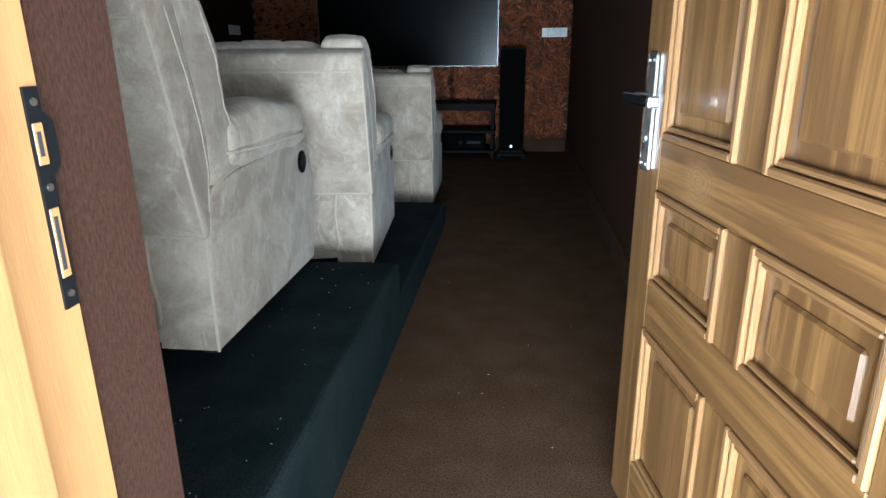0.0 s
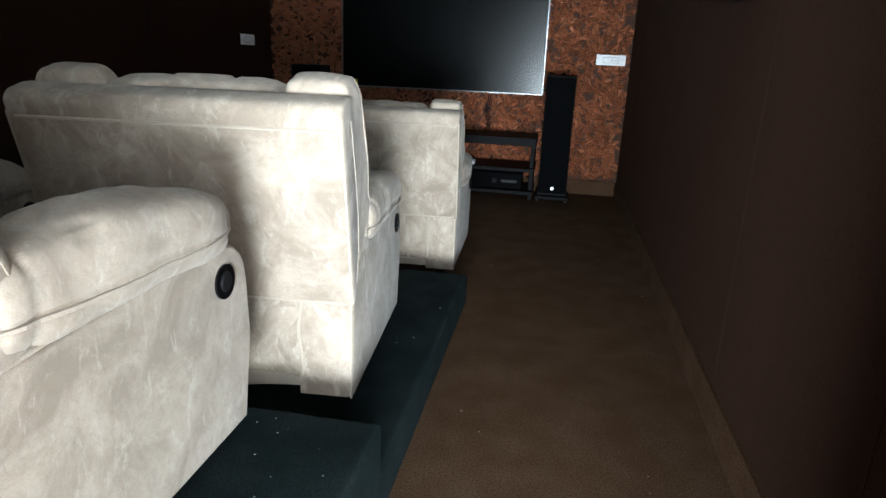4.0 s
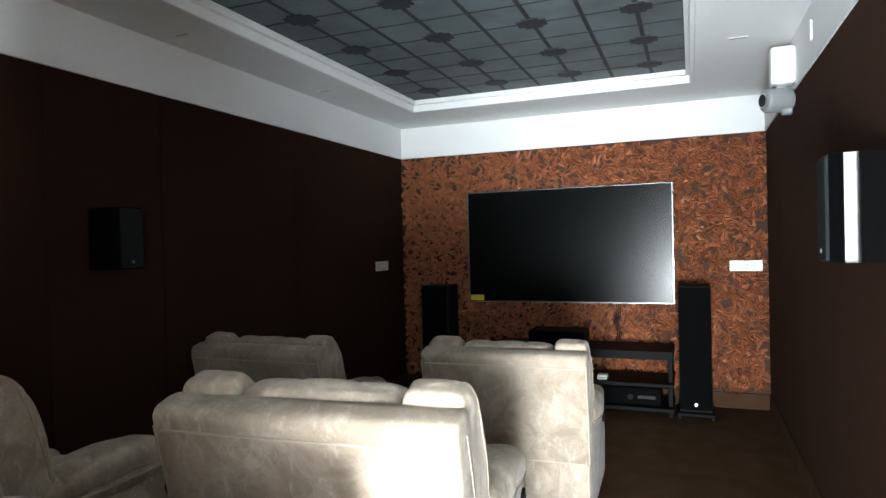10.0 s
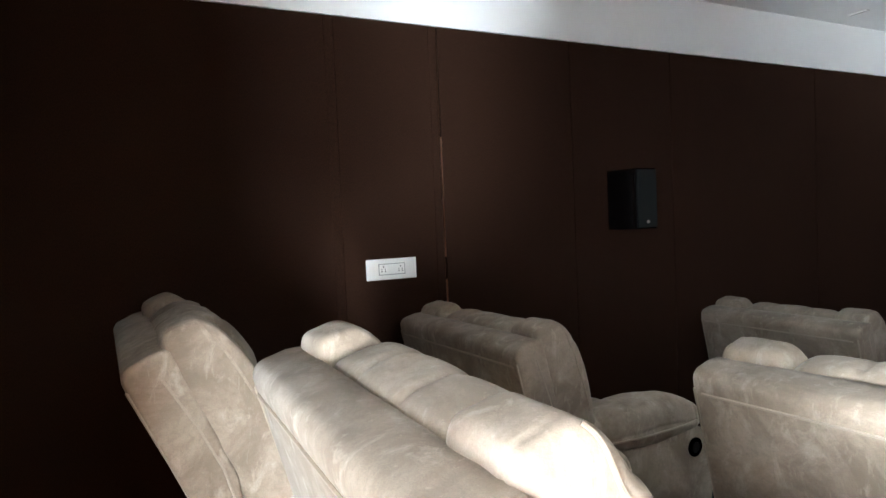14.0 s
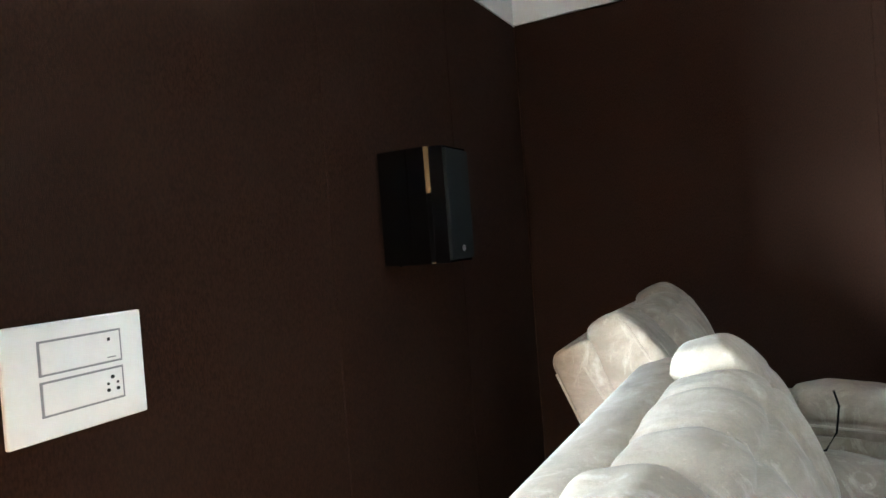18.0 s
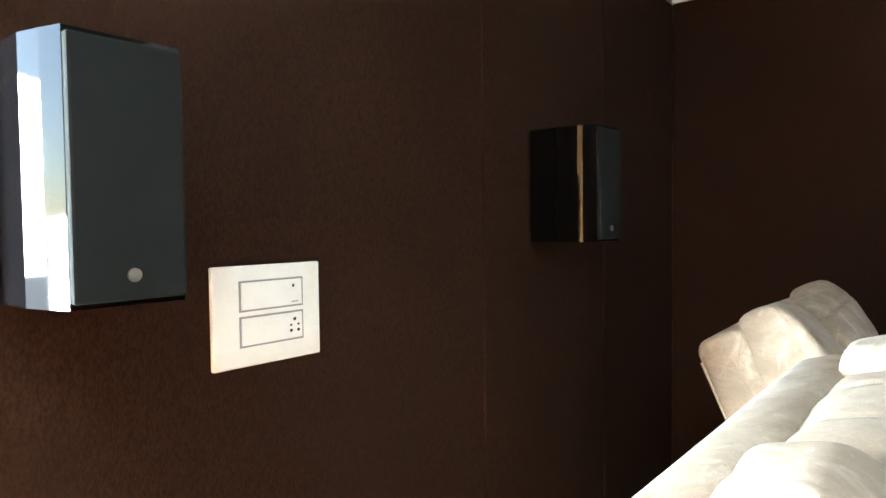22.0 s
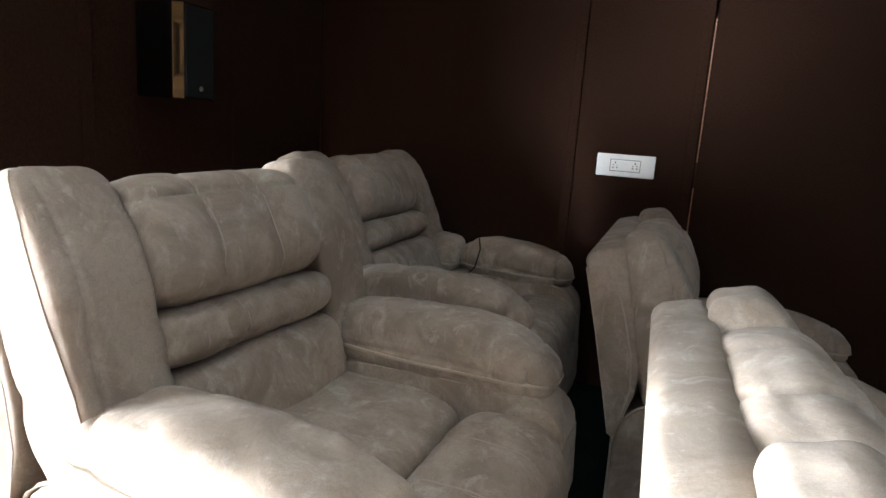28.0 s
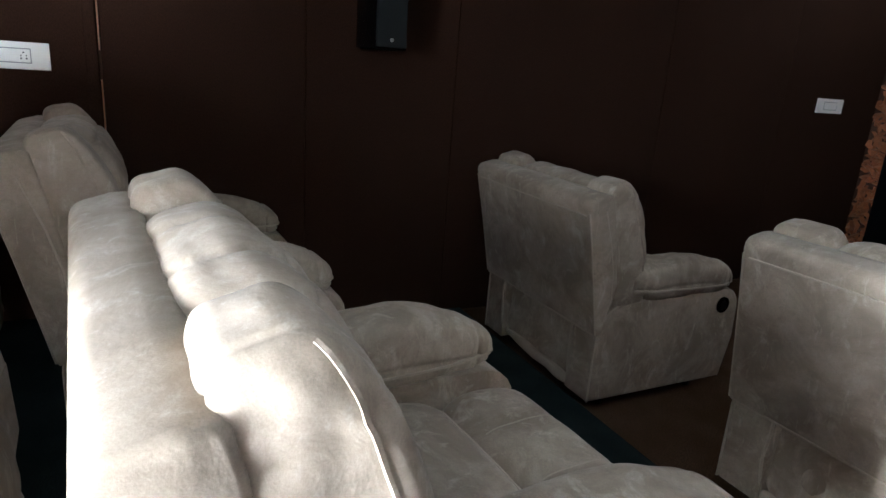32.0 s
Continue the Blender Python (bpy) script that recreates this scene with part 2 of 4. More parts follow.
def knotted(x, z):
    """Rail wood with one knot: rings round a place on the face."""
    m = material("varnished_teak_knot", (0.225, 0.112, 0.036), 0.36, stretch=(0.7, 20, 20), **WOOD)
    n, l = m.node_tree.nodes, m.node_tree.links
    p = n["Principled BSDF"]
    old = p.inputs["Base Color"].links[0].from_socket
    co, dist, tx = n.new("ShaderNodeTexCoord"), n.new("ShaderNodeVectorMath"), n.new("ShaderNodeTexNoise")
    mp = n.new("ShaderNodeMapping")
    mp.vector_type = "TEXTURE"
    mp.inputs["Location"].default_value, mp.inputs["Scale"].default_value = (x, 0, z), (1.25, 1000, 0.85)
    l.new(co.outputs["Object"], mp.inputs[0])
    dist.operation = "LENGTH"
    l.new(mp.outputs[0], dist.inputs[0])
    tx.inputs["Scale"].default_value = 28
    l.new(co.outputs["Object"], tx.inputs["Vector"])

    def calc(op, a, b):
        q = n.new("ShaderNodeMath")
        q.operation = op
        for slot, v in ((0, a), (1, b)):
            if isinstance(v, float):
                q.inputs[slot].default_value = v
            else:
                l.new(v, q.inputs[slot])
        return q.outputs[0]
    r = calc("ADD", dist.outputs["Value"], calc("MULTIPLY", tx.outputs["Fac"], 0.032))
    rings = calc("MULTIPLY", calc("ADD", calc("SINE", calc("MULTIPLY", r, 620.0), 0.0), 1.0), 0.30)
    fade, x1, x2 = n.new("ShaderNodeMapRange"), n.new("ShaderNodeMix"), n.new("ShaderNodeMix")
    fade.inputs[1].default_value, fade.inputs[2].default_value = 0.030, 0.075
    fade.inputs[3].default_value, fade.inputs[4].default_value = 0.75, 0.0
    l.new(r, fade.inputs[0])
    x1.data_type = x2.data_type = "RGBA"
    l.new(rings, x1.inputs[0])
    x1.inputs[6].default_value, x1.inputs[7].default_value = (0.26, 0.14, 0.055, 1), (0.10, 0.045, 0.016, 1)
    l.new(fade.outputs[0], x2.inputs[0])
    l.new(old, x2.inputs[6])
    l.new(x1.outputs[2], x2.inputs[7])
    l.new(x2.outputs[2], p.inputs["Base Color"])
    return m


TEAK_KNOT = knotted(0.600, 0.842)
# relief shading is put into the colour: flakes differ in tone, the base between is dark
STONE = material("copper_brown_chips", (0.51, 0.195, 0.095), 0.45, spec=0.3, mottle=0.6, mottle_scale=30, piece=0.9, island=True, bump=0.35, bump_scale=150)
STONE_BACK = material("shaded_cladding_base", (0.065, 0.027, 0.015), 0.9, grain=0.4, grain_scale=80, bump=0.5, bump_scale=90)
TRAY = material("dark_grey_tray_paint", (0.115, 0.145, 0.155), 0.6, mottle=0.8, mottle_scale=3.5, mottle_to=(0.060, 0.068, 0.073), grain=0.2, grain_scale=30)
TRAY_LINE = material("tray_line", (0.016, 0.018, 0.020), 0.7, grain=0.3, grain_scale=60)
YELLOW = material("yellow_label", (0.55, 0.45, 0.04), 0.5)
PLASTER = material("outside_plaster", (0.62, 0.60, 0.56), 0.85, mottle=0.3, mottle_scale=2, bump=0.2, bump_scale=60)
TILE = material("outside_floor_tile", (0.45, 0.43, 0.40), 0.5, mottle=0.3, mottle_scale=3)
HOLE = material("dark_slot", (0.01, 0.01, 0.01), 0.7)
INK = material("grey_print", (0.18, 0.18, 0.19), 0.6)


# ---- mesh helpers ----
def mesh_of(bm, name, mat, smooth=False):
    me = bpy.data.meshes.new(name)
    bm.to_mesh(me)
    bm.free()
    me.materials.append(mat)
    if smooth:
        me.shade_smooth()
    return me


def part(name, bm, mat, parent=None, label="", smooth=False):
    """Links a bmesh as one mesh object, under a thing or a part."""
    ob = new(name, mesh_of(bm, name, mat, smooth))
    ob.parent = parent
    if label:
        tagged(ob, label)
    return ob


def thing(name, label, category, group="", kind="", m=None):
    ob = new(name)
    if m is not None:
        ob.matrix_world = m
    return tagged(ob, label, category, group, kind)


def bm_box(x0, y0, z0, x1, y1, z1, bevel=0.0, segs=1, bm=None):
    bm = bm or bmesh.new()
    r = bmesh.ops.create_cube(bm, size=1.0)
    vs = r["verts"]
    for v in vs:
        v.co = Vector((x0 if v.co.x < 0 else x1, y0 if v.co.y < 0 else y1, z0 if v.co.z < 0 else z1))
    if bevel:
        es = list({e for v in vs for e in v.link_edges})
        bmesh.ops.bevel(bm, geom=es, offset=bevel, segments=segs, affect="EDGES", profile=0.5)
    return bm


def bm_quad_prism(pts, z0, z1, bm=None):
    """An upright prism over a polygon."""
    bm = bm or bmesh.new()
    lo = [bm.verts.new((x, y, z0)) for x, y in pts]
    hi = [bm.verts.new((x, y, z1)) for x, y in pts]
    n = len(pts)
    bm.faces.new(lo[::-1])
    bm.faces.new(hi)
    for i in range(n):
        bm.faces.new((lo[i], lo[(i + 1) % n], hi[(i + 1) % n], hi[i]))
    bmesh.ops.recalc_face_normals(bm, faces=bm.faces)
    return bm


def bm_profile(pts, a0, a1, axis="x", bevel=0.0, segs=2, bm=None):
    """A profile in the other two axes, drawn out along one axis."""
    bm = bm or bmesh.new()

    def at(a, p):
        return (a, p[0], p[1]) if axis == "x" else (p[0], a, p[1])
    lo = [bm.verts.new(at(a0, p)) for p in pts]
    hi = [bm.verts.new(at(a1, p)) for p in pts]
    n = len(pts)
    caps = [bm.faces.new(lo), bm.faces.new(hi[::-1])]
    for i in range(n):
        bm.faces.new((lo[i], hi[i], hi[(i + 1) % n], lo[(i + 1) % n]))
    bmesh.ops.recalc_face_normals(bm, faces=bm.faces)
    if bevel:
        es = [e for f in caps for e in f.edges]
        bmesh.ops.bevel(bm, geom=es, offset=bevel, segments=segs, affect="EDGES", profile=0.5)
    return bm


def bm_cyl(p0, p1, r, segs=16, r2=None, bm=None):
    bm = bm or bmesh.new()
    p0, p1 = Vector(p0), Vector(p1)
    d = p1 - p0
    m = Matrix.Translation((p0 + p1) / 2) @ d.to_track_quat("Z", "Y").to_matrix().to_4x4()
    bmesh.ops.create_cone(bm, cap_ends=True, segments=segs, radius1=r, radius2=r if r2 is None else r2, depth=d.length, matrix=m)
    return bm


def bm_tube(points, r, segs=6, bm=None):
    """A thin tube along points."""
    bm = bm or bmesh.new()
    pts = [Vector(p) for p in points]
    rings = []
    for i, p in enumerate(pts):
        d = (pts[min(i + 1, len(pts) - 1)] - pts[max(i - 1, 0)]).normalized()
        a = d.orthogonal().normalized()
        b = d.cross(a)
        rings.append([bm.verts.new(p + r * (math.cos(k * math.tau / segs) * a + math.sin(k * math.tau / segs) * b)) for k in range(segs)])
    for r0, r1 in zip(rings, rings[1:]):
        for k in range(segs):
            bm.faces.new((r0[k], r0[(k + 1) % segs], r1[(k + 1) % segs], r1[k]))
    bm.faces.new(rings[0][::-1])
    bm.faces.new(rings[-1])
    bmesh.ops.recalc_face_normals(bm, faces=bm.faces)
    return bm


def bm_puff(x0, y0, z0, x1, y1, z1, power=4.0, n=9, lump=0.0, seed=0.0, warp=None, creases=(), crease_depth=0.012, across=None):
    """A stuffed cushion: a rounded block with soft lumps and sewn creases across it. warp bends each place."""
    bm = bmesh.new()
    bmesh.ops.create_cube(bm, size=2.0)
    bmesh.ops.subdivide_edges(bm, edges=bm.edges[:], cuts=n, use_grid_fill=True)
    c = Vector(((x0 + x1) / 2, (y0 + y1) / 2, (z0 + z1) / 2))
    h = Vector(((x1 - x0) / 2, (y1 - y0) / 2, (z1 - z0) / 2))
    for v in bm.verts:
        p = v.co.copy()
        # spread the rows towards the rim, so that the rounding is even
        p = Vector([math.sin(a * math.pi / 2 * 0.96) / math.sin(math.pi / 2 * 0.96) for a in p])
        flat = across or power
        k = (abs(p.x) ** flat + (abs(p.y) ** power + abs(p.z) ** power) ** (flat / power)) ** (1 / flat)
        q = p / k
        w = Vector((c.x + q.x * h.x, c.y + q.y * h.y, c.z + q.z * h.z))
        out = Vector((q.x / h.x, q.y / h.y, q.z / h.z)).normalized()
        if lump:
            w += out * lump * (noise.noise(w * 7 + Vector((seed, 0, 0))) + 0.5 * noise.noise(w * 19 + Vector((0, seed, 0))))
        for axis, at, half in creases:
            d = abs(w[axis] - at) / half
            if d < 1:
                w -= out * crease_depth * (1 - d) ** 2
        v.co = Vector(warp(w)) if warp else w
    return bm


def seam_line(cushion, start, end, toward, name="seam", r=0.0022, steps=14, mat=None, sink=0.0004):
    """A sewn seam: a thin cord laid over a cushion from start to end, pressed onto it along a direction."""
    tree = BVHTree.FromPolygons([v.co for v in cushion.data.vertices], [list(p.vertices) for p in cushion.data.polygons])
    a, b, d = Vector(start), Vector(end), Vector(toward).normalized()
    pts = []
    for k in range(steps + 1):
        hit = tree.ray_cast(a.lerp(b, k / steps) - d * 0.3, d)
        if hit[0] is not None and (not pts or (hit[0] - pts[-1]).length < 0.06):
            pts.append(hit[0] + d * sink)
    if len(pts) > 2:
        return part(name, bm_tube(pts, r, 5), mat or SUEDE_SEAM, cushion)


# ---- structure ----
def structure(name, bm, mat, label="", category=""):
    return tagged(part(name, bm, mat), label, category, kind="structure")


floor = structure("floor", bm_quad_prism([(XL - 0.1, YB - 0.12), (XR + 0.1, YB - 0.12), (XR + 0.1, YT + 0.1), (XL - 0.1, YT + 0.1)], -0.12, 0.0), CARPET,
                  "worn brown carpet laid over the aisle floor", "floor")
plat3 = structure("platform_back", bm_quad_prism([(XL, YB), (XE, YB), (XE, YS3), (XL, YS3)], 0.004, P3), PLATFORM,
                  "raised back platform covered in dark green carpet", "platform")
plat2 = structure("platform_middle", bm_quad_prism([(XL, YS3), (XE, YS3), (XE, YS2), (XL, YS2)], 0.004, P2), PLATFORM,
                  "lower middle platform covered in dark green carpet", "platform")
for pl, y0, y1, z in ((plat3, YB, YS3, P3), (plat2, YS3, YS2, P2)):
    bmm = bmesh.new()
    bmm.from_mesh(pl.data)
    top = [e for e in bmm.edges if all(v.co.z > z - 0.001 for v in e.verts)]
    bmesh.ops.bevel(bmm, geom=top, offset=0.018, segments=3, affect="EDGES", profile=0.5)
    bmm.to_mesh(pl.data)
    bmm.free()

structure("wall_left", bm_box(XL - 0.16, YB - 0.16, 0, XL - 0.004, YT + 0.16, ZC + 0.2), STONE_BACK, "plain left wall behind fabric panels", "wall")
structure("wall_screen", bm_box(XL - 0.004, YT + 0.004, 0, XR + 0.004, YT + 0.16, ZC + 0.2), STONE_BACK, "screen wall under rough chip cladding", "wall")
structure("wall_right", bm_quad_prism([(XR + 0.006, YB - 0.16), (XR + 0.17, YB - 0.16), (XR + 0.16, YT + 0.16), (XR + 0.006, YT + 0.16)], 0, ZC + 0.2), STONE_BACK,
          "plain right wall behind fabric panels", "wall")
WB0 = YB - 0.24
bm = bm_box(XL - 0.004, WB0, 0, DX0 - 0.045, YB - 0.004, ZC + 0.2)
bm_box(DX1 + 0.05, WB0, 0, XR + 0.01, YB - 0.004, ZC + 0.2, bm=bm)
bm_box(DX0 - 0.05, WB0, DZ + 0.05, DX1 + 0.05, YB - 0.004, ZC + 0.2, bm=bm)
structure("wall_door", bm, STONE_BACK, "plain wall round the doorway", "wall")

# fabric panels, butted with fine shadow joints
def panel_row(parent, runs, place, z0, z1, t=0.012):
    for a, b in runs:
        part("fabric_panel", place(a + 0.001, b - 0.001, z0, z1, t), FABRIC, parent)


wl, wr, wd = bpy.data.objects["wall_left"], bpy.data.objects["wall_right"], bpy.data.objects["wall_door"]


def on_left(a, b, z0, z1, t):
    return bm_box(XL - 0.004, a, z0, XL + t, b, z1, 0.003)


def on_right(a, b, z0, z1, t):
    return bm_box(XR - t, a + 0.0008, z0, XR + 0.004, b - 0.0008, z1, 0.001)


def on_door(a, b, z0, z1, t):
    return bm_box(a, YB - 0.004, z0, b, YB + t, z1, 0.003)


panel_row(wl, [(YB + 0.013, 1.757), (1.757, 2.242), (2.248, 2.995), (2.995, 3.69), (3.69, 4.97), (4.97, 5.95), (5.95, YT - 0.013)], on_left, 0.136, ZW)
panel_row(wr, [(YB + 0.013, 1.25), (1.25, 1.95), (1.95, 2.93), (2.93, 4.17), (4.17, 5.0), (5.0, 5.95), (5.95, YT - 0.013)], on_right, 0.136, ZW)
panel_row(wd, [(XL + 0.013, -1.05), (-1.05, -0.39), (-0.39, DX0 - 0.045)], on_door, 0.0, ZW)
panel_row(wd, [(DX0 - 0.045, DX1 + 0.05), (DX1 + 0.05, XR - 0.013)], on_door, DZ + 0.06, ZW)
for z0, z1 in ((0.95, 1.205), (1.31, 1.86)):
    part("copper_strip", bm_box(XL, 2.2428, z0, XL + 0.0145, 2.2472, z1), COPPER, wl, "thin copper strip in a panel joint")
for y in (1.735, 2.218):
    part("joint_cover", bm_box(XL + 0.011, y - 0.020, 0.136, XL + 0.017, y + 0.020, ZW - 0.002, 0.002), FABRIC, wl)
part("joint_cover", bm_box(-0.408, YB + 0.011, 0.0, -0.361, YB + 0.0155, ZW - 0.002, 0.002), FABRIC, wd)

# skirting
structure("baseboard_right", bm_quad_prism([(XR - 0.022, YB), (XR + 0.002, YB), (XR + 0.002, YT), (XR - 0.022, YT)], 0.0, 0.133), CARPET,
          "carpet-covered skirting along the right wall", "skirting")
structure("baseboard_screen", bm_box(XL, YT - 0.02, 0, XR - 0.022, YT + 0.003, 0.131), CARPET, "carpet-covered skirting under the screen wall", "skirting")
structure("baseboard_left", bm_box(XL - 0.003, YS2, 0, XL + 0.02, YT - 0.02, 0.133), CARPET, "carpet-covered skirting along the left wall", "skirting")

# white band and ceiling
bm = bm_box(XL - 0.003, YB + 0.016, ZW, XL + 0.022, YT - 0.022, ZC)
structure("trim_left", bm, WHITE, "white painted band above the left fabric panels", "cornice")
structure("trim_screen", bm_box(XL + 0.022, YT - 0.022, ZW, XR - 0.02, YT + 0.003, ZC), WHITE, "white painted band above the screen wall", "cornice")
structure("trim_right", bm_quad_prism([(XR - 0.022, YB + 0.016), (XR + 0.002, YB + 0.016), (XR + 0.002, YT), (XR - 0.022, YT)], ZW, ZC), WHITE,
          "white painted band above the right fabric panels", "cornice")
structure("trim_door", bm_box(XL, YB - 0.003, ZW, XR, YB + 0.016, ZC), WHITE, "white painted band above the doorway", "cornice")
TX0, TX1, TY0, TY1 = -1.207, 1.13, 1.20, 6.125
bm = bm_box(XL - 0.1, YB - 0.1, ZC, TX0, YT + 0.1, ZC + 0.16)
bm_box(TX1, YB - 0.1, ZC, XR + 0.1, YT + 0.1, ZC + 0.16, bm=bm)
bm_box(TX0, YB - 0.1, ZC, TX1, TY0, ZC + 0.16, bm=bm)
bm_box(TX0, TY1, ZC, TX1, YT + 0.1, ZC + 0.16, bm=bm)
structure("ceiling", bm, WHITE, "white painted ceiling border round a recessed tray", "ceiling")
bm = bmesh.new()
for w, z0, z1 in ((0.022, ZC - 0.016, ZC + 0.045), (0.05, ZC + 0.045, ZTRAY - 0.004)):
    bm_box(TX0 - 0.01, TY0 - 0.01, z0, TX0 + w, TY1 + 0.01, z1, 0.005, bm=bm)
    bm_box(TX1 - w, TY0 - 0.01, z0, TX1 + 0.01, TY1 + 0.01, z1, 0.005, bm=bm)
    bm_box(TX0 + w, TY1 - w, z0, TX1 - w, TY1 + 0.01, z1, 0.005, bm=bm)
    bm_box(TX0 + w, TY0 - 0.01, z0, TX1 - w, TY0 + w, z1, 0.005, bm=bm)
structure("trim_tray", bm, WHITE, "stepped white moulding round the ceiling tray", "moulding")

# tray ceiling: painted squares with dark lines and small blocks on the crossings
bm = bmesh.new()
nx, ny = 8, 16
sx, sy = (TX1 - TX0) / nx, (TY1 - TY0) / ny
for i in range(nx):
    for j in range(ny):
        bm_box(TX0 + i * sx + 0.002, TY0 + j * sy + 0.002, ZTRAY, TX0 + (i + 1) * sx - 0.002, TY0 + (j + 1) * sy - 0.002, ZTRAY + 0.02, bm=bm)
structure("ceiling_tray", bm, TRAY, "dark grey painted tray ceiling with a grid of squares", "ceiling")
bm = bm_box(TX0 - 0.02, TY0 - 0.02, ZTRAY + 0.024, TX1 + 0.02, TY1 + 0.02, ZTRAY + 0.05)
for i in range(1, nx):
    bm_box(TX0 + i * sx - 0.013, TY0, ZTRAY - 0.0015, TX0 + i * sx + 0.013, TY1, ZTRAY + 0.01, bm=bm)
for j in range(1, ny):
    bm_box(TX0, TY0 + j * sy - 0.006, ZTRAY - 0.0022, TX1, TY0 + j * sy + 0.006, ZTRAY + 0.009, bm=bm)
for i in range(1, nx):
    for j in range(1, ny):
        if i % 2 and j % 2:
            x, y = TX0 + i * sx, TY0 + j * sy
            bm_box(x - 0.085, y - 0.050, ZTRAY - 0.006, x + 0.085, y + 0.050, ZTRAY + 0.004, bm=bm)
            bm_box(x - 0.050, y - 0.078, ZTRAY - 0.007, x + 0.050, y + 0.078, ZTRAY + 0.003, bm=bm)
structure("ceiling_tray_lines", bm, TRAY_LINE, "dark lines and crossed blocks of the tray ceiling", "ceiling")

# small recessed slots in the ceiling border
for x, y in ((1.38, 5.117), (-1.485, 3.665), (-1.482, 5.105)):
    slot = thing("ceiling_slot", "small white recessed slot in the ceiling border", "ceiling fitting", "slots in the ceiling border")
    part("cover", bm_box(x - 0.055, y - 0.020, ZC - 0.005, x + 0.055, y + 0.020, ZC + 0.004, 0.002), PLASTIC, slot)
    part("gap", bm_box(x - 0.045, y - 0.006, ZC - 0.0058, x + 0.045, y + 0.006, ZC - 0.004), GREY_PLASTIC, slot)

# outside the doorway
structure("ground", bm_box(-30, -30, -0.14, 30, WB0 - 0.001, -0.02), TILE, "pale tiled terrace outside the door", "ground")


# ---- recliners ----
RW, FLAP, BACK_H = 0.424, 0.385, 0.540   # half width; foot of the backrest; its length


def arm_profile():
    pts = [(0.012, 0.066), (0.765, 0.066), (0.805, 0.26), (0.798, 0.41)]
    for k in range(6):
        a = radians(90 * k / 5)
        pts.append((0.698 + 0.098 * math.cos(a), 0.41 + 0.090 * math.sin(a)))
    pts += [(0.45, 0.505), (0.27, 0.495)]
    for k in range(7):
        a = radians(90 + 90 * k / 6)
        pts.append((0.152 + 0.140 * math.cos(a), 0.335 + 0.150 * math.sin(a)))
    return pts


def bm_rounded(pts, x0, x1, r):
    """A block with the given side view; the rim at x1 is rounded off."""
    bm = bmesh.new()
    cy, cz = sum(p[0] for p in pts) / len(pts), sum(p[1] for p in pts) / len(pts)
    s = 1 if x1 > x0 else -1
    rings = []
    for x, inset in [(x0, 0.0)] + [(x1 - s * r * (1 - math.sin(a)), r * (1 - math.cos(a))) for a in (0, 0.5, 0.9, 1.25, math.pi / 2)]:
        ring = []
        for y, z in pts:
            d = math.hypot(y - cy, z - cz)
            k = 1 - inset / d
            ring.append(bm.verts.new((x, cy + (y - cy) * k, cz + (z - cz) * k)))
        rings.append(ring)
    n = len(pts)
    for a, b in zip(rings, rings[1:]):
        for i in range(n):
            bm.faces.new((a[i], a[(i + 1) % n], b[(i + 1) % n], b[i]))
    for ring in (rings[0], rings[-1]):
        mid = bm.verts.new((ring[0].co.x, cy, cz))
        for i in range(n):
            bm.faces.new((ring[i], ring[(i + 1) % n], mid))
    bmesh.ops.recalc_face_normals(bm, faces=bm.faces)
    return bm


def shell_profile():
    """Side view of the backrest's stiff shell, narrowing to its lower rear corner: depth forwards against height along the back."""
    pts = [(-0.010, -0.012), (-0.004, -0.026), (0.012, -0.026), (0.050, 0.045), (0.086, 0.105), (0.110, 0.18), (0.116, 0.30), (0.118, BACK_H - 0.05), (0.118, BACK_H - 0.016), (0.110, BACK_H - 0.006), (0.080, BACK_H)]
    for k in range(7):
        a = radians(90 + 90 * k / 6)
        pts.append((0.034 + 0.034 * math.cos(a), BACK_H - 0.036 + 0.035 * math.sin(a)))
    return pts + [(0.0, BACK_H - 0.075)]


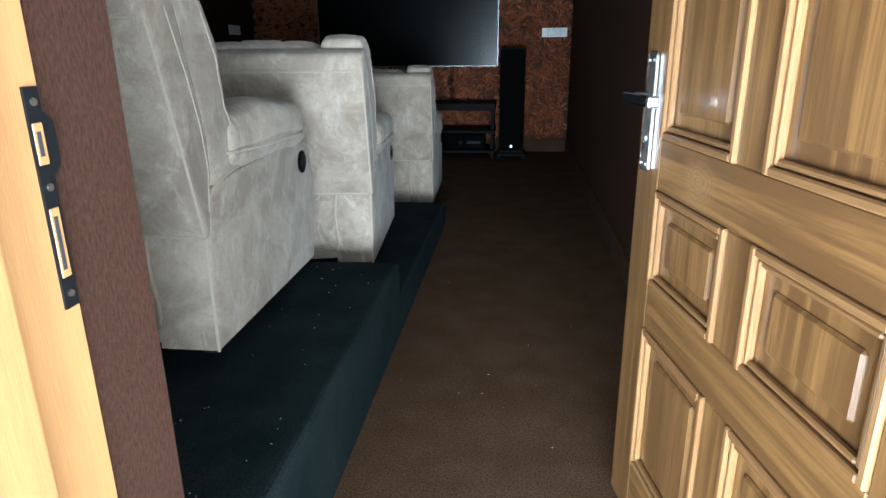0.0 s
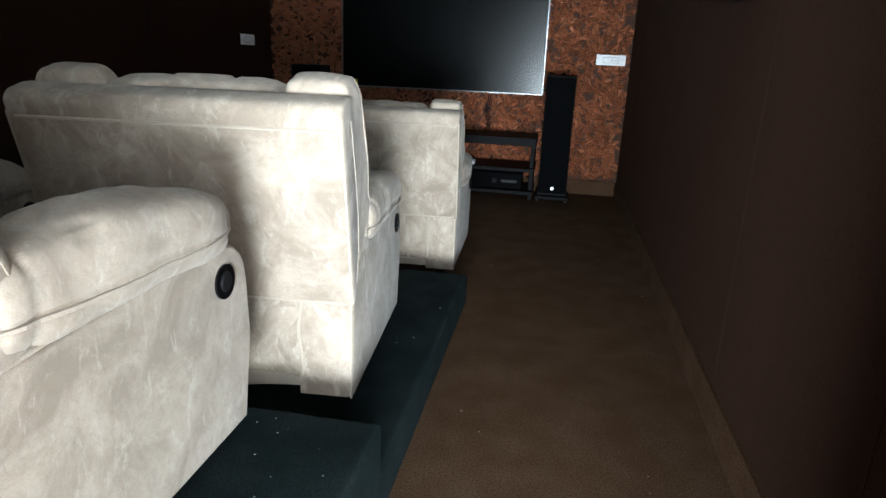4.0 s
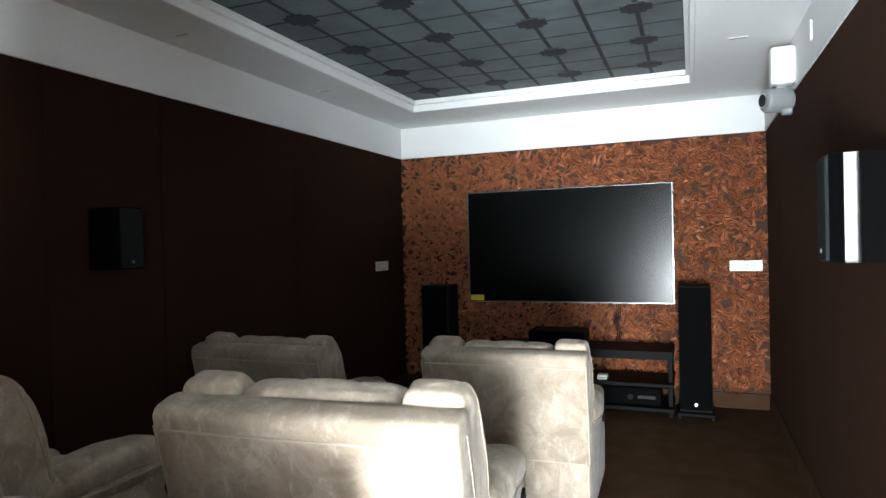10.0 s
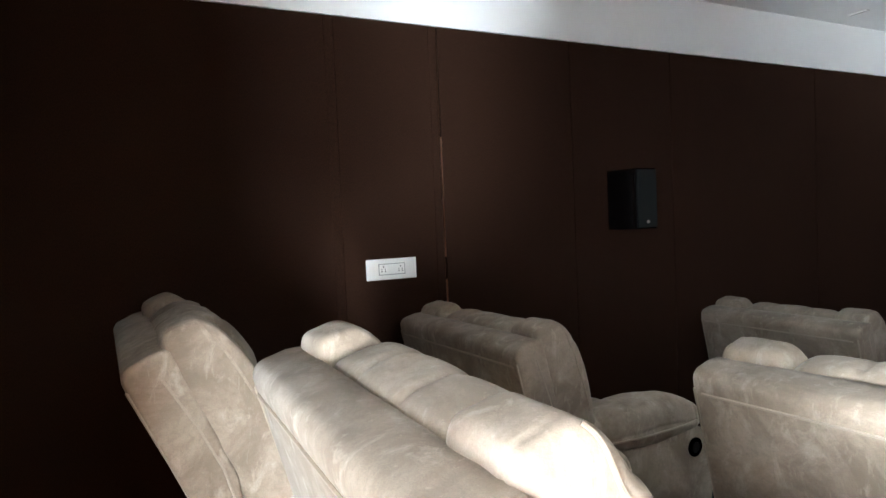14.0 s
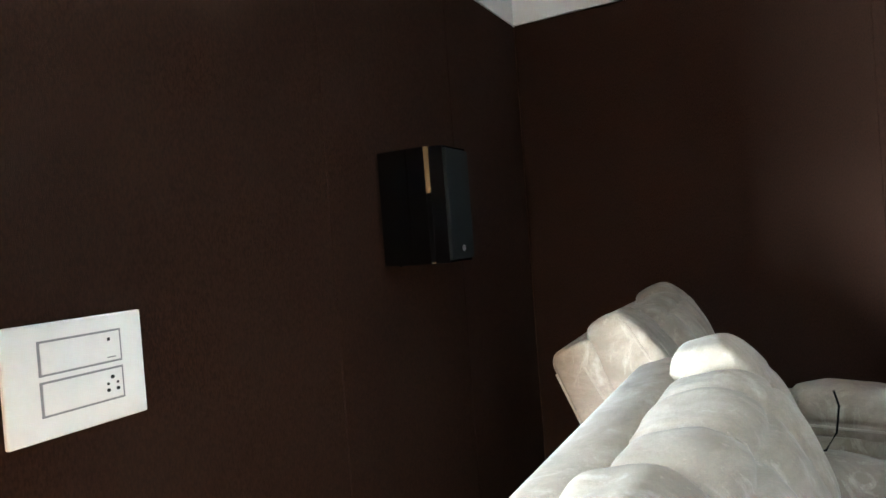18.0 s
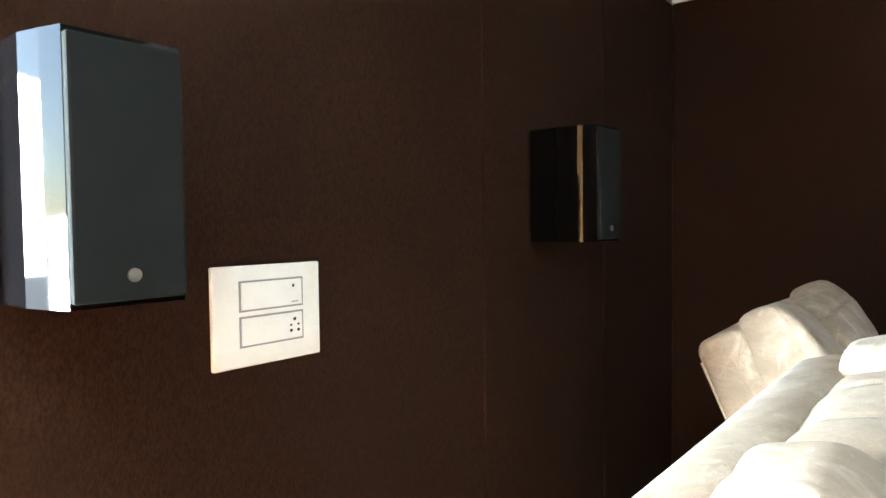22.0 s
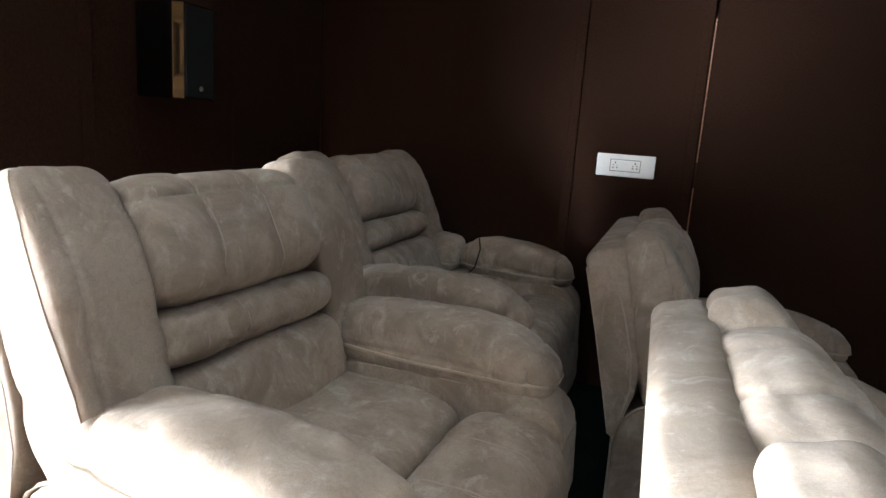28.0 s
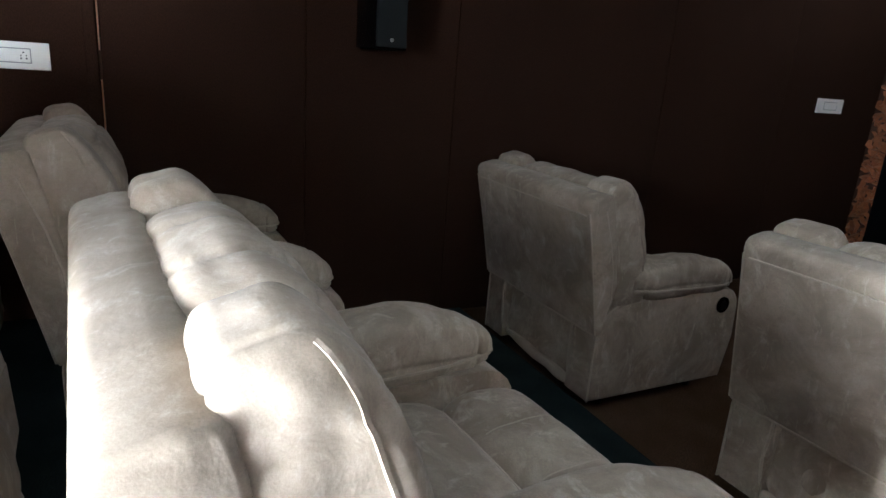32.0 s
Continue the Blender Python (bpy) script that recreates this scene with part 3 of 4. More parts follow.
def recliner(label, group, seed, lean, split_arm=False):
    """lean: how far the backrest tips rearwards, in degrees."""
    c, s = math.cos(radians(lean)), math.sin(radians(lean))
    r = thing("recliner_chair", label, "recliner", group)

    def lean_place(p):
        """Backrest place (across, depth forwards, up along the back) to the recliner's own axes."""
        return (p[0], p[1] * c - p[2] * s, FLAP + p[2] * c + p[1] * s)

    def lean_bm(bm):
        for v in bm.verts:
            v.co = Vector(lean_place(v.co))
        return bm

    prof = arm_profile()
    for side in (-1, 1):
        xa, xb = side * RW, side * 0.265
        ap = part("arm_panel", bm_rounded(prof, xb, xa, 0.018), SUEDE, r)
        ap.data.shade_smooth()
        ap.data.set_sharp_from_angle(angle=radians(50))
        xp = xa - side * 0.006
        part("piping", bm_tube([(xp, y - (0.003 if y < 0.2 else 0.0), z + (0.002 if z > 0.3 else 0.0)) for y, z in prof[:1] + prof[:9:-1]], 0.0042), SUEDE_SEAM, ap)

        def bend(w, side=side):
            k = max(0.0, (w.y - 0.42) / 0.3)
            return (w.x + side * (0.005 * math.sin(w.y * 9 + seed) + 0.006), w.y, w.z - 0.022 * k * k + 0.016 * math.sin((w.y - 0.05) * 3.6))
        for a, b in ([(0.10, 0.275), (0.290, 0.750)] if split_arm and side < 0 else [(0.10, 0.750)]):
            x0, x1 = sorted((xa + side * 0.024, xb - side * 0.012))
            folds = [(2, 0.532, 0.012), (1, 0.155 + 0.01 * math.sin(seed), 0.014), (1, 0.215, 0.012), (1, 0.34 + 0.02 * math.sin(seed * 2), 0.016), (1, 0.700, 0.010)]
            pad = part("arm_cushion", bm_puff(x0, a, 0.464, x1, b + 0.012, 0.634, 2.6, 37, 0.010, seed + side, bend, folds, 0.008, 3.2), SUEDE, r, smooth=True)
            for s2 in (-1, 1):
                xs = (x0 + x1) / 2 + s2 * 0.3
                seam_line(pad, (xs, a + 0.022, 0.538), (xs, b - 0.012, 0.526), (-s2, 0, 0), "piping", 0.0046, 26, SUEDE_SEAM, 0.0)
            xm = (x0 + x1) / 2
            seam_line(pad, (xm - 0.07, 1.0, 0.526), (xm + 0.07, 1.0, 0.526), (0, -1, 0), "piping", 0.0046, 14, SUEDE_SEAM, 0.0)
    btn = part("recline_button", bm_cyl((RW - 0.004, 0.692, 0.425), (RW + 0.005, 0.692, 0.425), 0.037, 28), GLOSS, r, "round black recline button")
    part("button_cap", bm_cyl((RW + 0.004, 0.692, 0.425), (RW + 0.009, 0.692, 0.425), 0.022, 24, 0.019), BLACK, btn)
    # seat and footrest
    part("seat_base", bm_box(-0.265, 0.05, 0.07, 0.265, 0.60, 0.33, 0.01), SUEDE, r)

    def dip(w):
        k = max(0.0, 1 - (w.x / 0.27) ** 2)
        return (w.x, w.y, w.z + 0.010 * k - 0.02 * max(0.0, (w.y - 0.40)))
    seat = part("seat_cushion", bm_puff(-0.272, 0.09, 0.29, 0.272, 0.570, 0.478, 4.6, 25, 0.007, seed + 3, dip, [(0, -0.13, 0.02), (0, 0.15, 0.02)], 0.003, 9.0), SUEDE, r, smooth=True)
    seam_line(seat, (-0.25, 0.555, 1.0), (0.25, 0.555, 1.0), (0, 0, -1), "piping", 0.0036, 20, SUEDE_SEAM, 0.0)

    def roll(w):
        return (w.x, w.y + 0.012 * math.sin(w.z * 9), w.z)
    pad = part("footrest_pad", bm_puff(-0.268, 0.555, 0.09, 0.268, 0.828, 0.474, 3.4, 27, 0.008, seed + 4, roll, [(0, -0.09, 0.018), (0, 0.09, 0.018), (2, 0.23, 0.025)], 0.010, 9.0), SUEDE, r, smooth=True)
    for x in (-0.09, 0.09):
        seam_line(pad, (x, 0.60, 1.0), (x, 0.795, 1.0), (0, 0, -1), "stitching", 0.0024, 20, SUEDE_SEAM, 0.001)
    # rear skirt, its loose flap with a bottom hem and piped edges
    part("rear_panel", bm_box(-0.28, 0.075, 0.068, 0.28, 0.10, FLAP + 0.02, 0.006), SUEDE, r)

    def sag(w):
        k = max(0.0, FLAP - w.z)
        wave = math.sin((w.x + 0.3) * 9 + seed) + 0.6 * math.sin((w.x - w.z) * 21 + seed)
        return (w.x + 0.05 * k * math.sin(w.x * 3), w.y - 0.20 * k * k * (0.6 + 0.6 * wave) - 0.014 * noise.noise(w * 8 + Vector((seed, 0, 0))), w.z)
    part("rear_flap", bm_puff(-0.262, 0.050, 0.10, 0.262, 0.064, FLAP + 0.012, 8, 23, 0, 0, sag), SUEDE, r, smooth=True)
    part("flap_hem", bm_puff(-0.268, 0.034, 0.068, 0.266, 0.058, 0.112, 4, 15, 0.004, seed, sag), SUEDE_SEAM, r, "pale folded hem", smooth=True)
    for x in (-0.272, 0.272):
        part("flap_piping", bm_tube([(x + 0.004 * math.sin(k * 0.9 + seed + x), 0.012 - 0.010 * math.sin(k * 0.45), FLAP - 0.005 - k * 0.0312) for k in range(11)], 0.0055), SUEDE_SEAM, r)
    for x in (-0.33, 0.33):
        for y in (0.14, 0.66):
            part("foot", bm_cyl((x, y, 0.0), (x, y, 0.065), 0.022, 12), BLACK, r, "small black plastic foot")
    # stiff rear shell of the backrest with piped edges
    shell = bm_profile(shell_profile(), -RW - 0.007, RW + 0.007, bevel=0.012, segs=3)
    sh = part("backrest_shell", lean_bm(shell), SUEDE, r)
    sh.data.shade_smooth()
    sh.data.set_sharp_from_angle(angle=radians(50))
    for x in (-RW - 0.001, RW + 0.001):
        part("back_piping", bm_tube([lean_place((x, 0.0005 - 0.008 * max(0, 1 - z / 0.25), z)) for z in (-0.015, 0.05, 0.12, 0.3, BACK_H - 0.05)], 0.0036), SUEDE_SEAM, sh)
    part("back_piping", bm_tube([lean_place((x, -0.001, BACK_H - 0.062)) for x in (-RW + 0.02, -0.13, 0.13, RW - 0.02)], 0.0042), SUEDE_SEAM, sh)
    part("back_piping", bm_tube([lean_place((x, -0.0085, -0.018)) for x in (-RW + 0.015, -0.13, 0.13, RW - 0.015)], 0.0045), SUEDE_SEAM, sh)
    for x in (-RW - 0.0054, RW + 0.0054):
        part("side_seam", bm_tube([lean_place((x, y, z)) for y, z in ((0.030, 0.03), (0.075, 0.12), (0.090, 0.22), (0.088, 0.34), (0.074, BACK_H - 0.06))], 0.0036), SUEDE_SEAM, sh)

    # stuffed front of the backrest: bolsters, channelled head cushion, lumbar roll, lower cushion
    def warp(w):
        u = max(0.0, w.z - 0.34)
        return lean_place((w.x, w.y - 0.9 * u * u * min(1.2, max(0.0, (w.y - 0.10) / 0.17)), w.z))
    fore = Vector(lean_place((0, 1, 0))) - Vector(lean_place((0, 0, 0)))

    def sewn(cushion, x, z0, z1, **kw):
        seam_line(cushion, lean_place((x, 0.2, z0)), lean_place((x + kw.pop("drift", 0.0), 0.2, z1)), -fore, **kw)
    TOP = BACK_H + 0.026
    for side in (-1, 1):
        x0, x1 = sorted((side * (RW + 0.004), side * 0.246))
        bo = part("side_bolster", bm_puff(x0, 0.092, 0.015, x1, 0.270, TOP, 4.8, 35, 0.007, seed + 5 + side, warp,
                                          [(2, 0.20, 0.05), (2, TOP - 0.085, 0.014), (0, side * (RW - 0.034), 0.010)], 0.006, 7.0), SUEDE, r, smooth=True)
        xs = side * (RW - 0.034)
        seam_line(bo, lean_place((xs, 0.235, 0.05)), lean_place((xs, 0.185, TOP - 0.010)), Vector((-side, 0, 0)) - fore * 0.7, "piping", 0.0040, 44, SUEDE, 0.0014)

    def channel(x):
        return 0.009 * (abs(math.sin((x + 0.26) * math.pi / 0.178)) - 0.6)

    def head_warp(w):
        u = max(0.0, w.z - 0.34)
        return lean_place((w.x, w.y - 1.0 * u * u * min(1.2, max(0.0, (w.y - 0.10) / 0.17)) + (channel(w.x) if w.y > 0.16 else 0.0), w.z))
    hc = part("head_cushion", bm_puff(-0.252, 0.086, 0.284, 0.252, 0.296, TOP - 0.022, 3.4, 45, 0.005, seed + 8, head_warp,
                                      [(0, -0.084, 0.016), (0, 0.092, 0.016), (2, TOP - 0.07, 0.012)], 0.013, 6.0), SUEDE, r, smooth=True)
    for x, d in ((-0.084, 0.006), (0.092, -0.004)):
        sewn(hc, x, 0.30, TOP - 0.045, drift=d, r=0.0026, sink=0.0012)
    lr = part("lumbar_roll", bm_puff(-0.262, 0.07, 0.176, 0.262, 0.288, 0.288, 2.7, 45, 0.005, seed + 9, warp,
                                     [(0, -0.084, 0.016), (0, 0.060, 0.012), (0, 0.115, 0.012)], 0.012, 7.0), SUEDE, r, smooth=True)
    sewn(lr, 0.060, 0.192, 0.276, drift=0.01)
    sewn(lr, 0.115, 0.195, 0.272, drift=0.012)
    part("lower_back_cushion", bm_puff(-0.262, 0.07, -0.04, 0.262, 0.290, 0.182, 3.4, 25, 0.006, seed + 10, warp, [(0, 0.02, 0.03)], 0.006, 7.0), SUEDE, r, smooth=True)
    return r


# middle of the rear foot line, height of the floor under it, turn, lean of the back
PLACES = [
    ("front row", 0.185, 4.08, 0.0, 2.0, 10, "beige suede recliner beside the aisle, front row, on brown carpet"),
    ("front row", -1.200, 3.93, 0.0, 0.5, 13, "beige suede recliner near the side wall, front row"),
    ("middle row", 0.152, 2.384, P2, 4.2, 14, "beige suede recliner beside the aisle on the middle platform"),
    ("middle row", -1.190, 2.11, P2, 2.5, 14, "beige suede recliner near the wall on the middle platform"),
    ("back row", 0.014, 1.287, P3, -0.3, 16, "beige suede recliner beside the aisle on the back platform"),
    ("back row", -1.055, 1.100, P3, 2.0, 24, "beige suede recliner on the back platform with a split arm cushion"),
]
for i, (group, x, y, z, turn, lean, label) in enumerate(PLACES):
    ob = recliner(label, "recliners in the " + group, 10.0 * i, lean, i == 5)
    ob.matrix_world = pose(x, y, z, 0, 0, turn)


# adapter lying on the rear seat by the wall
ad = thing("power_adapter", "small black power adapter with a thin cable on a recliner seat", "adapter")
part("adapter_box", bm_box(-0.05, -0.03, 0, 0.05, 0.03, 0.035, 0.006, 2), BLACK, ad)
part("cable", bm_tube([(0.05, 0.0, 0.018), (0.09, 0.02, 0.02), (0.12, 0.06, 0.06), (0.13, 0.08, 0.13), (0.12, 0.09, 0.17)], 0.003), BLACK, ad)
ad.matrix_world = pose(-1.12, 1.40, P3 + 0.507, 0, 0, 90)


# ---- screen ----
tv = thing("television", "large flat television with a thin silver frame on the wall", "television")
TZ0, TZ1 = 0.893, 1.968
part("back_case", bm_box(-0.93, YT - 0.055, TZ0 + 0.02, 0.93, YT - 0.012, TZ1 - 0.02, 0.01), BLACK, tv)
part("screen_panel", bm_box(-0.942, YT - 0.068, TZ0 + 0.012, 0.942, YT - 0.056, TZ1 - 0.010), SCREEN, tv, "dark glossy screen")
bm = bm_box(-0.955, YT - 0.071, TZ0, 0.955, YT - 0.052, TZ0 + 0.012, 0.002)
bm_box(-0.955, YT - 0.071, TZ1 - 0.010, 0.955, YT - 0.052, TZ1, 0.002, bm=bm)
bm_box(-0.955, YT - 0.071, TZ0 + 0.012, -0.942, YT - 0.052, TZ1 - 0.010, 0.002, bm=bm)
bm_box(0.942, YT - 0.071, TZ0 + 0.012, 0.955, YT - 0.052, TZ1 - 0.010, 0.002, bm=bm)
part("frame", bm, FRAME, tv, "thin brushed silver frame")
part("energy_label", bm_box(-0.938, YT - 0.0695, TZ0 + 0.016, -0.80, YT - 0.0675, TZ0 + 0.07), YELLOW, tv, "small yellow sticker")


# ---- tower speakers ----
def tower(label, x0, x1):
    y0, y1, h = 6.42, 6.72, 1.08
    t = thing("tower_speaker", label, "loudspeaker", "tower speakers beside the television")
    part("cabinet", bm_box(x0, y0 + 0.02, 0.05, x1, y1, h, 0.008, 2), BLACK, t)
    part("front_grille", bm_box(x0 + 0.008, y0, 0.075, x1 - 0.008, y0 + 0.022, h - 0.012, 0.006), TOWER_CLOTH, t)
    part("plinth", bm_box(x0 - 0.02, y0 - 0.01, 0.018, x1 + 0.02, y1 + 0.01, 0.05, 0.006), BLACK, t)
    for x in (x0, x1):
        for y in (y0 + 0.02, y1 - 0.02):
            part("spike_foot", bm_cyl((x, y, 0.0), (x, y, 0.02), 0.008, 10, 0.014), CHROME, t)
    part("badge", bm_cyl(((x0 + x1) / 2, y0 + 0.001, 0.12), ((x0 + x1) / 2, y0 - 0.004, 0.12), 0.014, 16), CHROME, t, "small round silver badge")
    return t


tower("tall black tower loudspeaker standing between television and aisle", 0.985, 1.235)
tower("tall black tower loudspeaker standing near the dark corner", -1.30, -1.03)


# ---- chip cladding on the screen wall: curled flakes over a base coloured dark as shade ----
rng = np.random.default_rng(7)
verts, faces = [], []
N = 7600
cx = rng.uniform(XL + 0.03, XR - 0.03, N)
cz = rng.uniform(0.145, ZW - 0.02, N)
for x, z in zip(cx, cz):
    ln, wd_, th = rng.uniform(0.028, 0.052), rng.uniform(0.010, 0.0175), rng.uniform(0.010, 0.055)
    an, bow, tilt = 5.0 * noise.noise((x * 9, z * 9, 0.0)) + rng.uniform(-1.1, 1.1), rng.uniform(-0.030, 0.030), rng.uniform(-0.012, 0.012)
    ca, sa = math.cos(an), math.sin(an)
    i0 = len(verts)
    for k, u in enumerate((-1.0, 0.0, 1.0)):
        w = wd_ * (0.55 if k != 1 else 1.0)
        off = bow * (1 - u * u)
        for v in (-1.0, 0.0, 1.0):
            a, b = u * ln, v * w + off
            dep = th * (1.0 if v == 0 else 0.15) * (1.0 if k == 1 else 0.7) + tilt * v * 0.5
            px = min(max(x + a * ca - b * sa, XL + 0.002), XR - 0.003)
            pz = min(max(z + a * sa + b * ca, 0.134), ZW - 0.002)
            verts.append((px, YT - max(dep, 0.001), pz))
    for r_ in (0, 3):
        for q in (0, 1):
            faces.append((i0 + r_ + q, i0 + r_ + q + 1, i0 + r_ + q + 4, i0 + r_ + q + 3))
    for e in ((0, 3), (3, 6), (6, 7), (7, 8), (8, 5), (5, 2), (2, 1), (1, 0)):
        verts_a, verts_b = verts[i0 + e[0]], verts[i0 + e[1]]
        j = len(verts)
        verts.extend([(verts_a[0], YT + 0.006, verts_a[2]), (verts_b[0], YT + 0.006, verts_b[2])])
        faces.append((i0 + e[0], i0 + e[1], j + 1, j))
me = bpy.data.meshes.new("wall_chips")
me.from_pydata(verts, [], faces)
me.materials.append(STONE)
chips = new("wall_chips", me)
chips.parent = bpy.data.objects["wall_screen"]
tagged(chips, "rough copper-brown chips covering the wall", kind="stuff")


# ---- door ----
WB0 = YB - 0.24
fr = thing("door_1", "pale wooden door frame with fabric-lined reveal", "door frame", kind="structure")
FY0, FY1 = WB0 - 0.02, YB - 0.087
for x0, x1 in ((DX0 - 0.045, DX0), (DX1, DX1 + 0.05)):
    part("jamb", bm_box(x0, FY0, 0, x1, FY1, DZ + 0.05, 0.004), JAMB, fr)
part("head", bm_box(DX0, FY0, DZ, DX1, FY1, DZ + 0.05, 0.004), JAMB, fr)
part("reveal_lining", bm_box(DX0 - 0.045, FY1, 0, DX0 - 0.004, YB + 0.012, DZ + 0.05, 0.003), FABRIC, fr, "brown fabric lining of the reveal")
part("reveal_lining", bm_box(DX1 + 0.01, FY1, 0, DX1 + 0.05, YB + 0.01, DZ + 0.05, 0.002), FABRIC, fr, "brown fabric lining of the reveal")
part("stop_bead", bm_box(DX0, FY0, 0, DX0 + 0.014, FY0 + 0.097, DZ, 0.003), JAMB, fr)
plate_side = [(FY1 - 0.020, 0.894), (FY1 - 0.006, 0.894), (FY1 - 0.006, 0.992), (FY1 + 0.003, 0.999), (FY1 + 0.003, 1.030), (FY1 - 0.006, 1.037), (FY1 - 0.006, 1.054), (FY1 - 0.020, 1.054)]
sp = part("strike_plate", bm_profile(plate_side, DX0 - 0.001, DX0 + 0.0022), BLACK, fr, "black metal strike plate let into the frame")
for z0, z1 in ((0.918, 0.970), (1.001, 1.030)):
    part("strike_slot", bm_box(DX0 + 0.0010, FY1 - 0.0185, z0, DX0 + 0.0030, FY1 - 0.009, z1, 0.0005), JAMB, sp, "wood showing through the slot")
    part("slot_recess", bm_box(DX0 + 0.0020, FY1 - 0.0165, z0 + 0.006, DX0 + 0.0034, FY1 - 0.0125, z1 - 0.006), HOLE, sp)
for z in (0.905, 0.985, 1.044):
    part("screw", bm_cyl((DX0 + 0.0015, FY1 - 0.013, z), (DX0 + 0.0034, FY1 - 0.013, z), 0.0028, 10), CHROME, sp)

leaf = thing("door_leaf", "varnished teak panelled door standing open beside the aisle", "door")
DW, DT, DH = 0.89, 0.040, 2.03
S1, MS = 0.115, 0.08
part("stile", bm_box(0.0, 0, 0, S1, DT, DH, 0.003), TEAK, leaf)
part("stile", bm_box(DW - S1, 0, 0, DW, DT, DH, 0.003), TEAK, leaf)
COLS = [(S1, (DW - MS) / 2), ((DW + MS) / 2, DW - S1)]
RAILS = [(0.0, 0.15), (0.490, 0.592), (0.790, 0.893), (1.46, 1.56), (DH - 0.11, DH)]
for z0, z1 in RAILS:
    part("rail", bm_box(S1, 0, z0, DW - S1, DT, z1, 0.003), TEAK_KNOT if 0.75 < z0 < 0.85 else TEAK_H, leaf)
for (z0, z1), (z2, z3) in zip(RAILS, RAILS[1:]):
    part("muntin", bm_box((DW - MS) / 2, 0, z1, (DW + MS) / 2, DT, z2, 0.003), TEAK, leaf)
    for a, b in COLS:
        pn = part("panel", bm_box(a - 0.002, 0.012, z1 - 0.002, b + 0.002, DT - 0.012, z2 + 0.002), TEAK, leaf)
        f = 0.052
        bm = bm_box(a + f, 0.005, z1 + f, b - f, DT - 0.005, z2 - f, 0.005)
        part("raised_field", bm, TEAK, pn)
        for yo, s in ((DT, 1), (0.0, -1)):
            for w0, w1, pr in ((0.0, 0.014, 0.006), (0.016, 0.026, 0.001)):
                y0, y1 = sorted((yo - s * 0.012, yo + s * pr))
                part("moulding", bm_box(a + w0, y0, z1 + w0, a + w1, y1, z2 - w0, 0.003), MOULD, pn)
                part("moulding", bm_box(b - w1, y0, z1 + w0, b - w0, y1, z2 - w0, 0.003), MOULD, pn)
                part("moulding", bm_box(a + w1, y0, z1 + w0, b - w1, y1, z1 + w1, 0.003), MOULD_H, pn)
                part("moulding", bm_box(a + w1, y0, z2 - w1, b - w1, y1, z2 - w0, 0.003), MOULD_H, pn)
# lever handle with its long plate, on the aisle side
hx = DW - 0.050
hp = part("handle_plate", bm_box(hx - 0.021, DT, 0.819, hx + 0.021, DT + 0.009, 1.054, 0.007, 3), CHROME, leaf, "brushed steel handle plate")
part("neck", bm_cyl((hx, DT + 0.006, 0.967), (hx, DT + 0.052, 0.967), 0.010, 16), CHROME, hp)
part("lever", bm_box(hx - 0.125, DT + 0.042, 0.958, hx + 0.012, DT + 0.060, 0.978, 0.004, 2), GLOSS, hp, "black and chrome lever")
part("lever_tip", bm_box(hx - 0.140, DT + 0.040, 0.957, hx - 0.125, DT + 0.062, 0.979, 0.004, 2), CHROME, hp)
part("cylinder", bm_cyl((hx, DT + 0.006, 0.886), (hx, DT + 0.013, 0.886), 0.009, 16), CHROME, hp)
part("key_slot", bm_box(hx - 0.003, DT + 0.008, 0.863, hx + 0.003, DT + 0.0125, 0.880, 0.001), BLACK, hp)
for dx in (-0.012, 0.012):
    for z in (0.834, 1.039):
        part("screw", bm_cyl((hx + dx, DT + 0.008, z), (hx + dx, DT + 0.011, z), 0.004, 10), CHROME, hp)
for z in (0.25, 1.0, 1.75):
    part("hinge", bm_cyl((0.0, DT + 0.004, z - 0.05), (0.0, DT + 0.004, z + 0.05), 0.007, 12), CHROME, leaf)
leaf.matrix_world = pose(1.605, 0.469, 0.012, 0, 0, 90 + 9.7)


# ---- wall plates ----
def pins(parent, x, z, y, s=1.0):
    """The five holes of a socket."""
    for dx, dz, r_ in ((0, 0.011, 0.0032), (-0.008, 0.001, 0.0022), (0.008, 0.001, 0.0022), (-0.008, -0.009, 0.003), (0.008, -0.009, 0.003)):
        part("pin_hole", bm_cyl((x + dx * s, y, z + dz * s), (x + dx * s, y - 0.0008, z + dz * s), r_ * s, 10), HOLE, parent)


def plate(name, label, w, h, m):
    """A plate in the plane y = 0, its face towards -y."""
    p = thing(name, label, "wall socket", m=m)
    part("cover", bm_box(-w / 2, -0.010, -h / 2, w / 2, 0.0, h / 2, 0.003, 2), PLASTIC, p)
    return p


def insert(p, x, z, w, h, rockers):
    part("insert_gap", bm_box(x - w / 2 - 0.0035, -0.0106, z - h / 2 - 0.0032, x + w / 2 + 0.0032, -0.0097, z + h / 2 + 0.0032), GREY_PLASTIC, p)
    i = part("insert", bm_box(x - w / 2, -0.0122, z - h / 2, x + w / 2, -0.0104, z + h / 2, 0.0008), PLASTIC, p)
    for k in range(rockers):
        a = x - w / 2 + 0.002 + k * 0.0225
        part("rocker", bm_box(a, -0.0148, z - h / 2 + 0.002, a + 0.021, -0.012, z + h / 2 - 0.002, 0.001), PLASTIC, i)
    return i


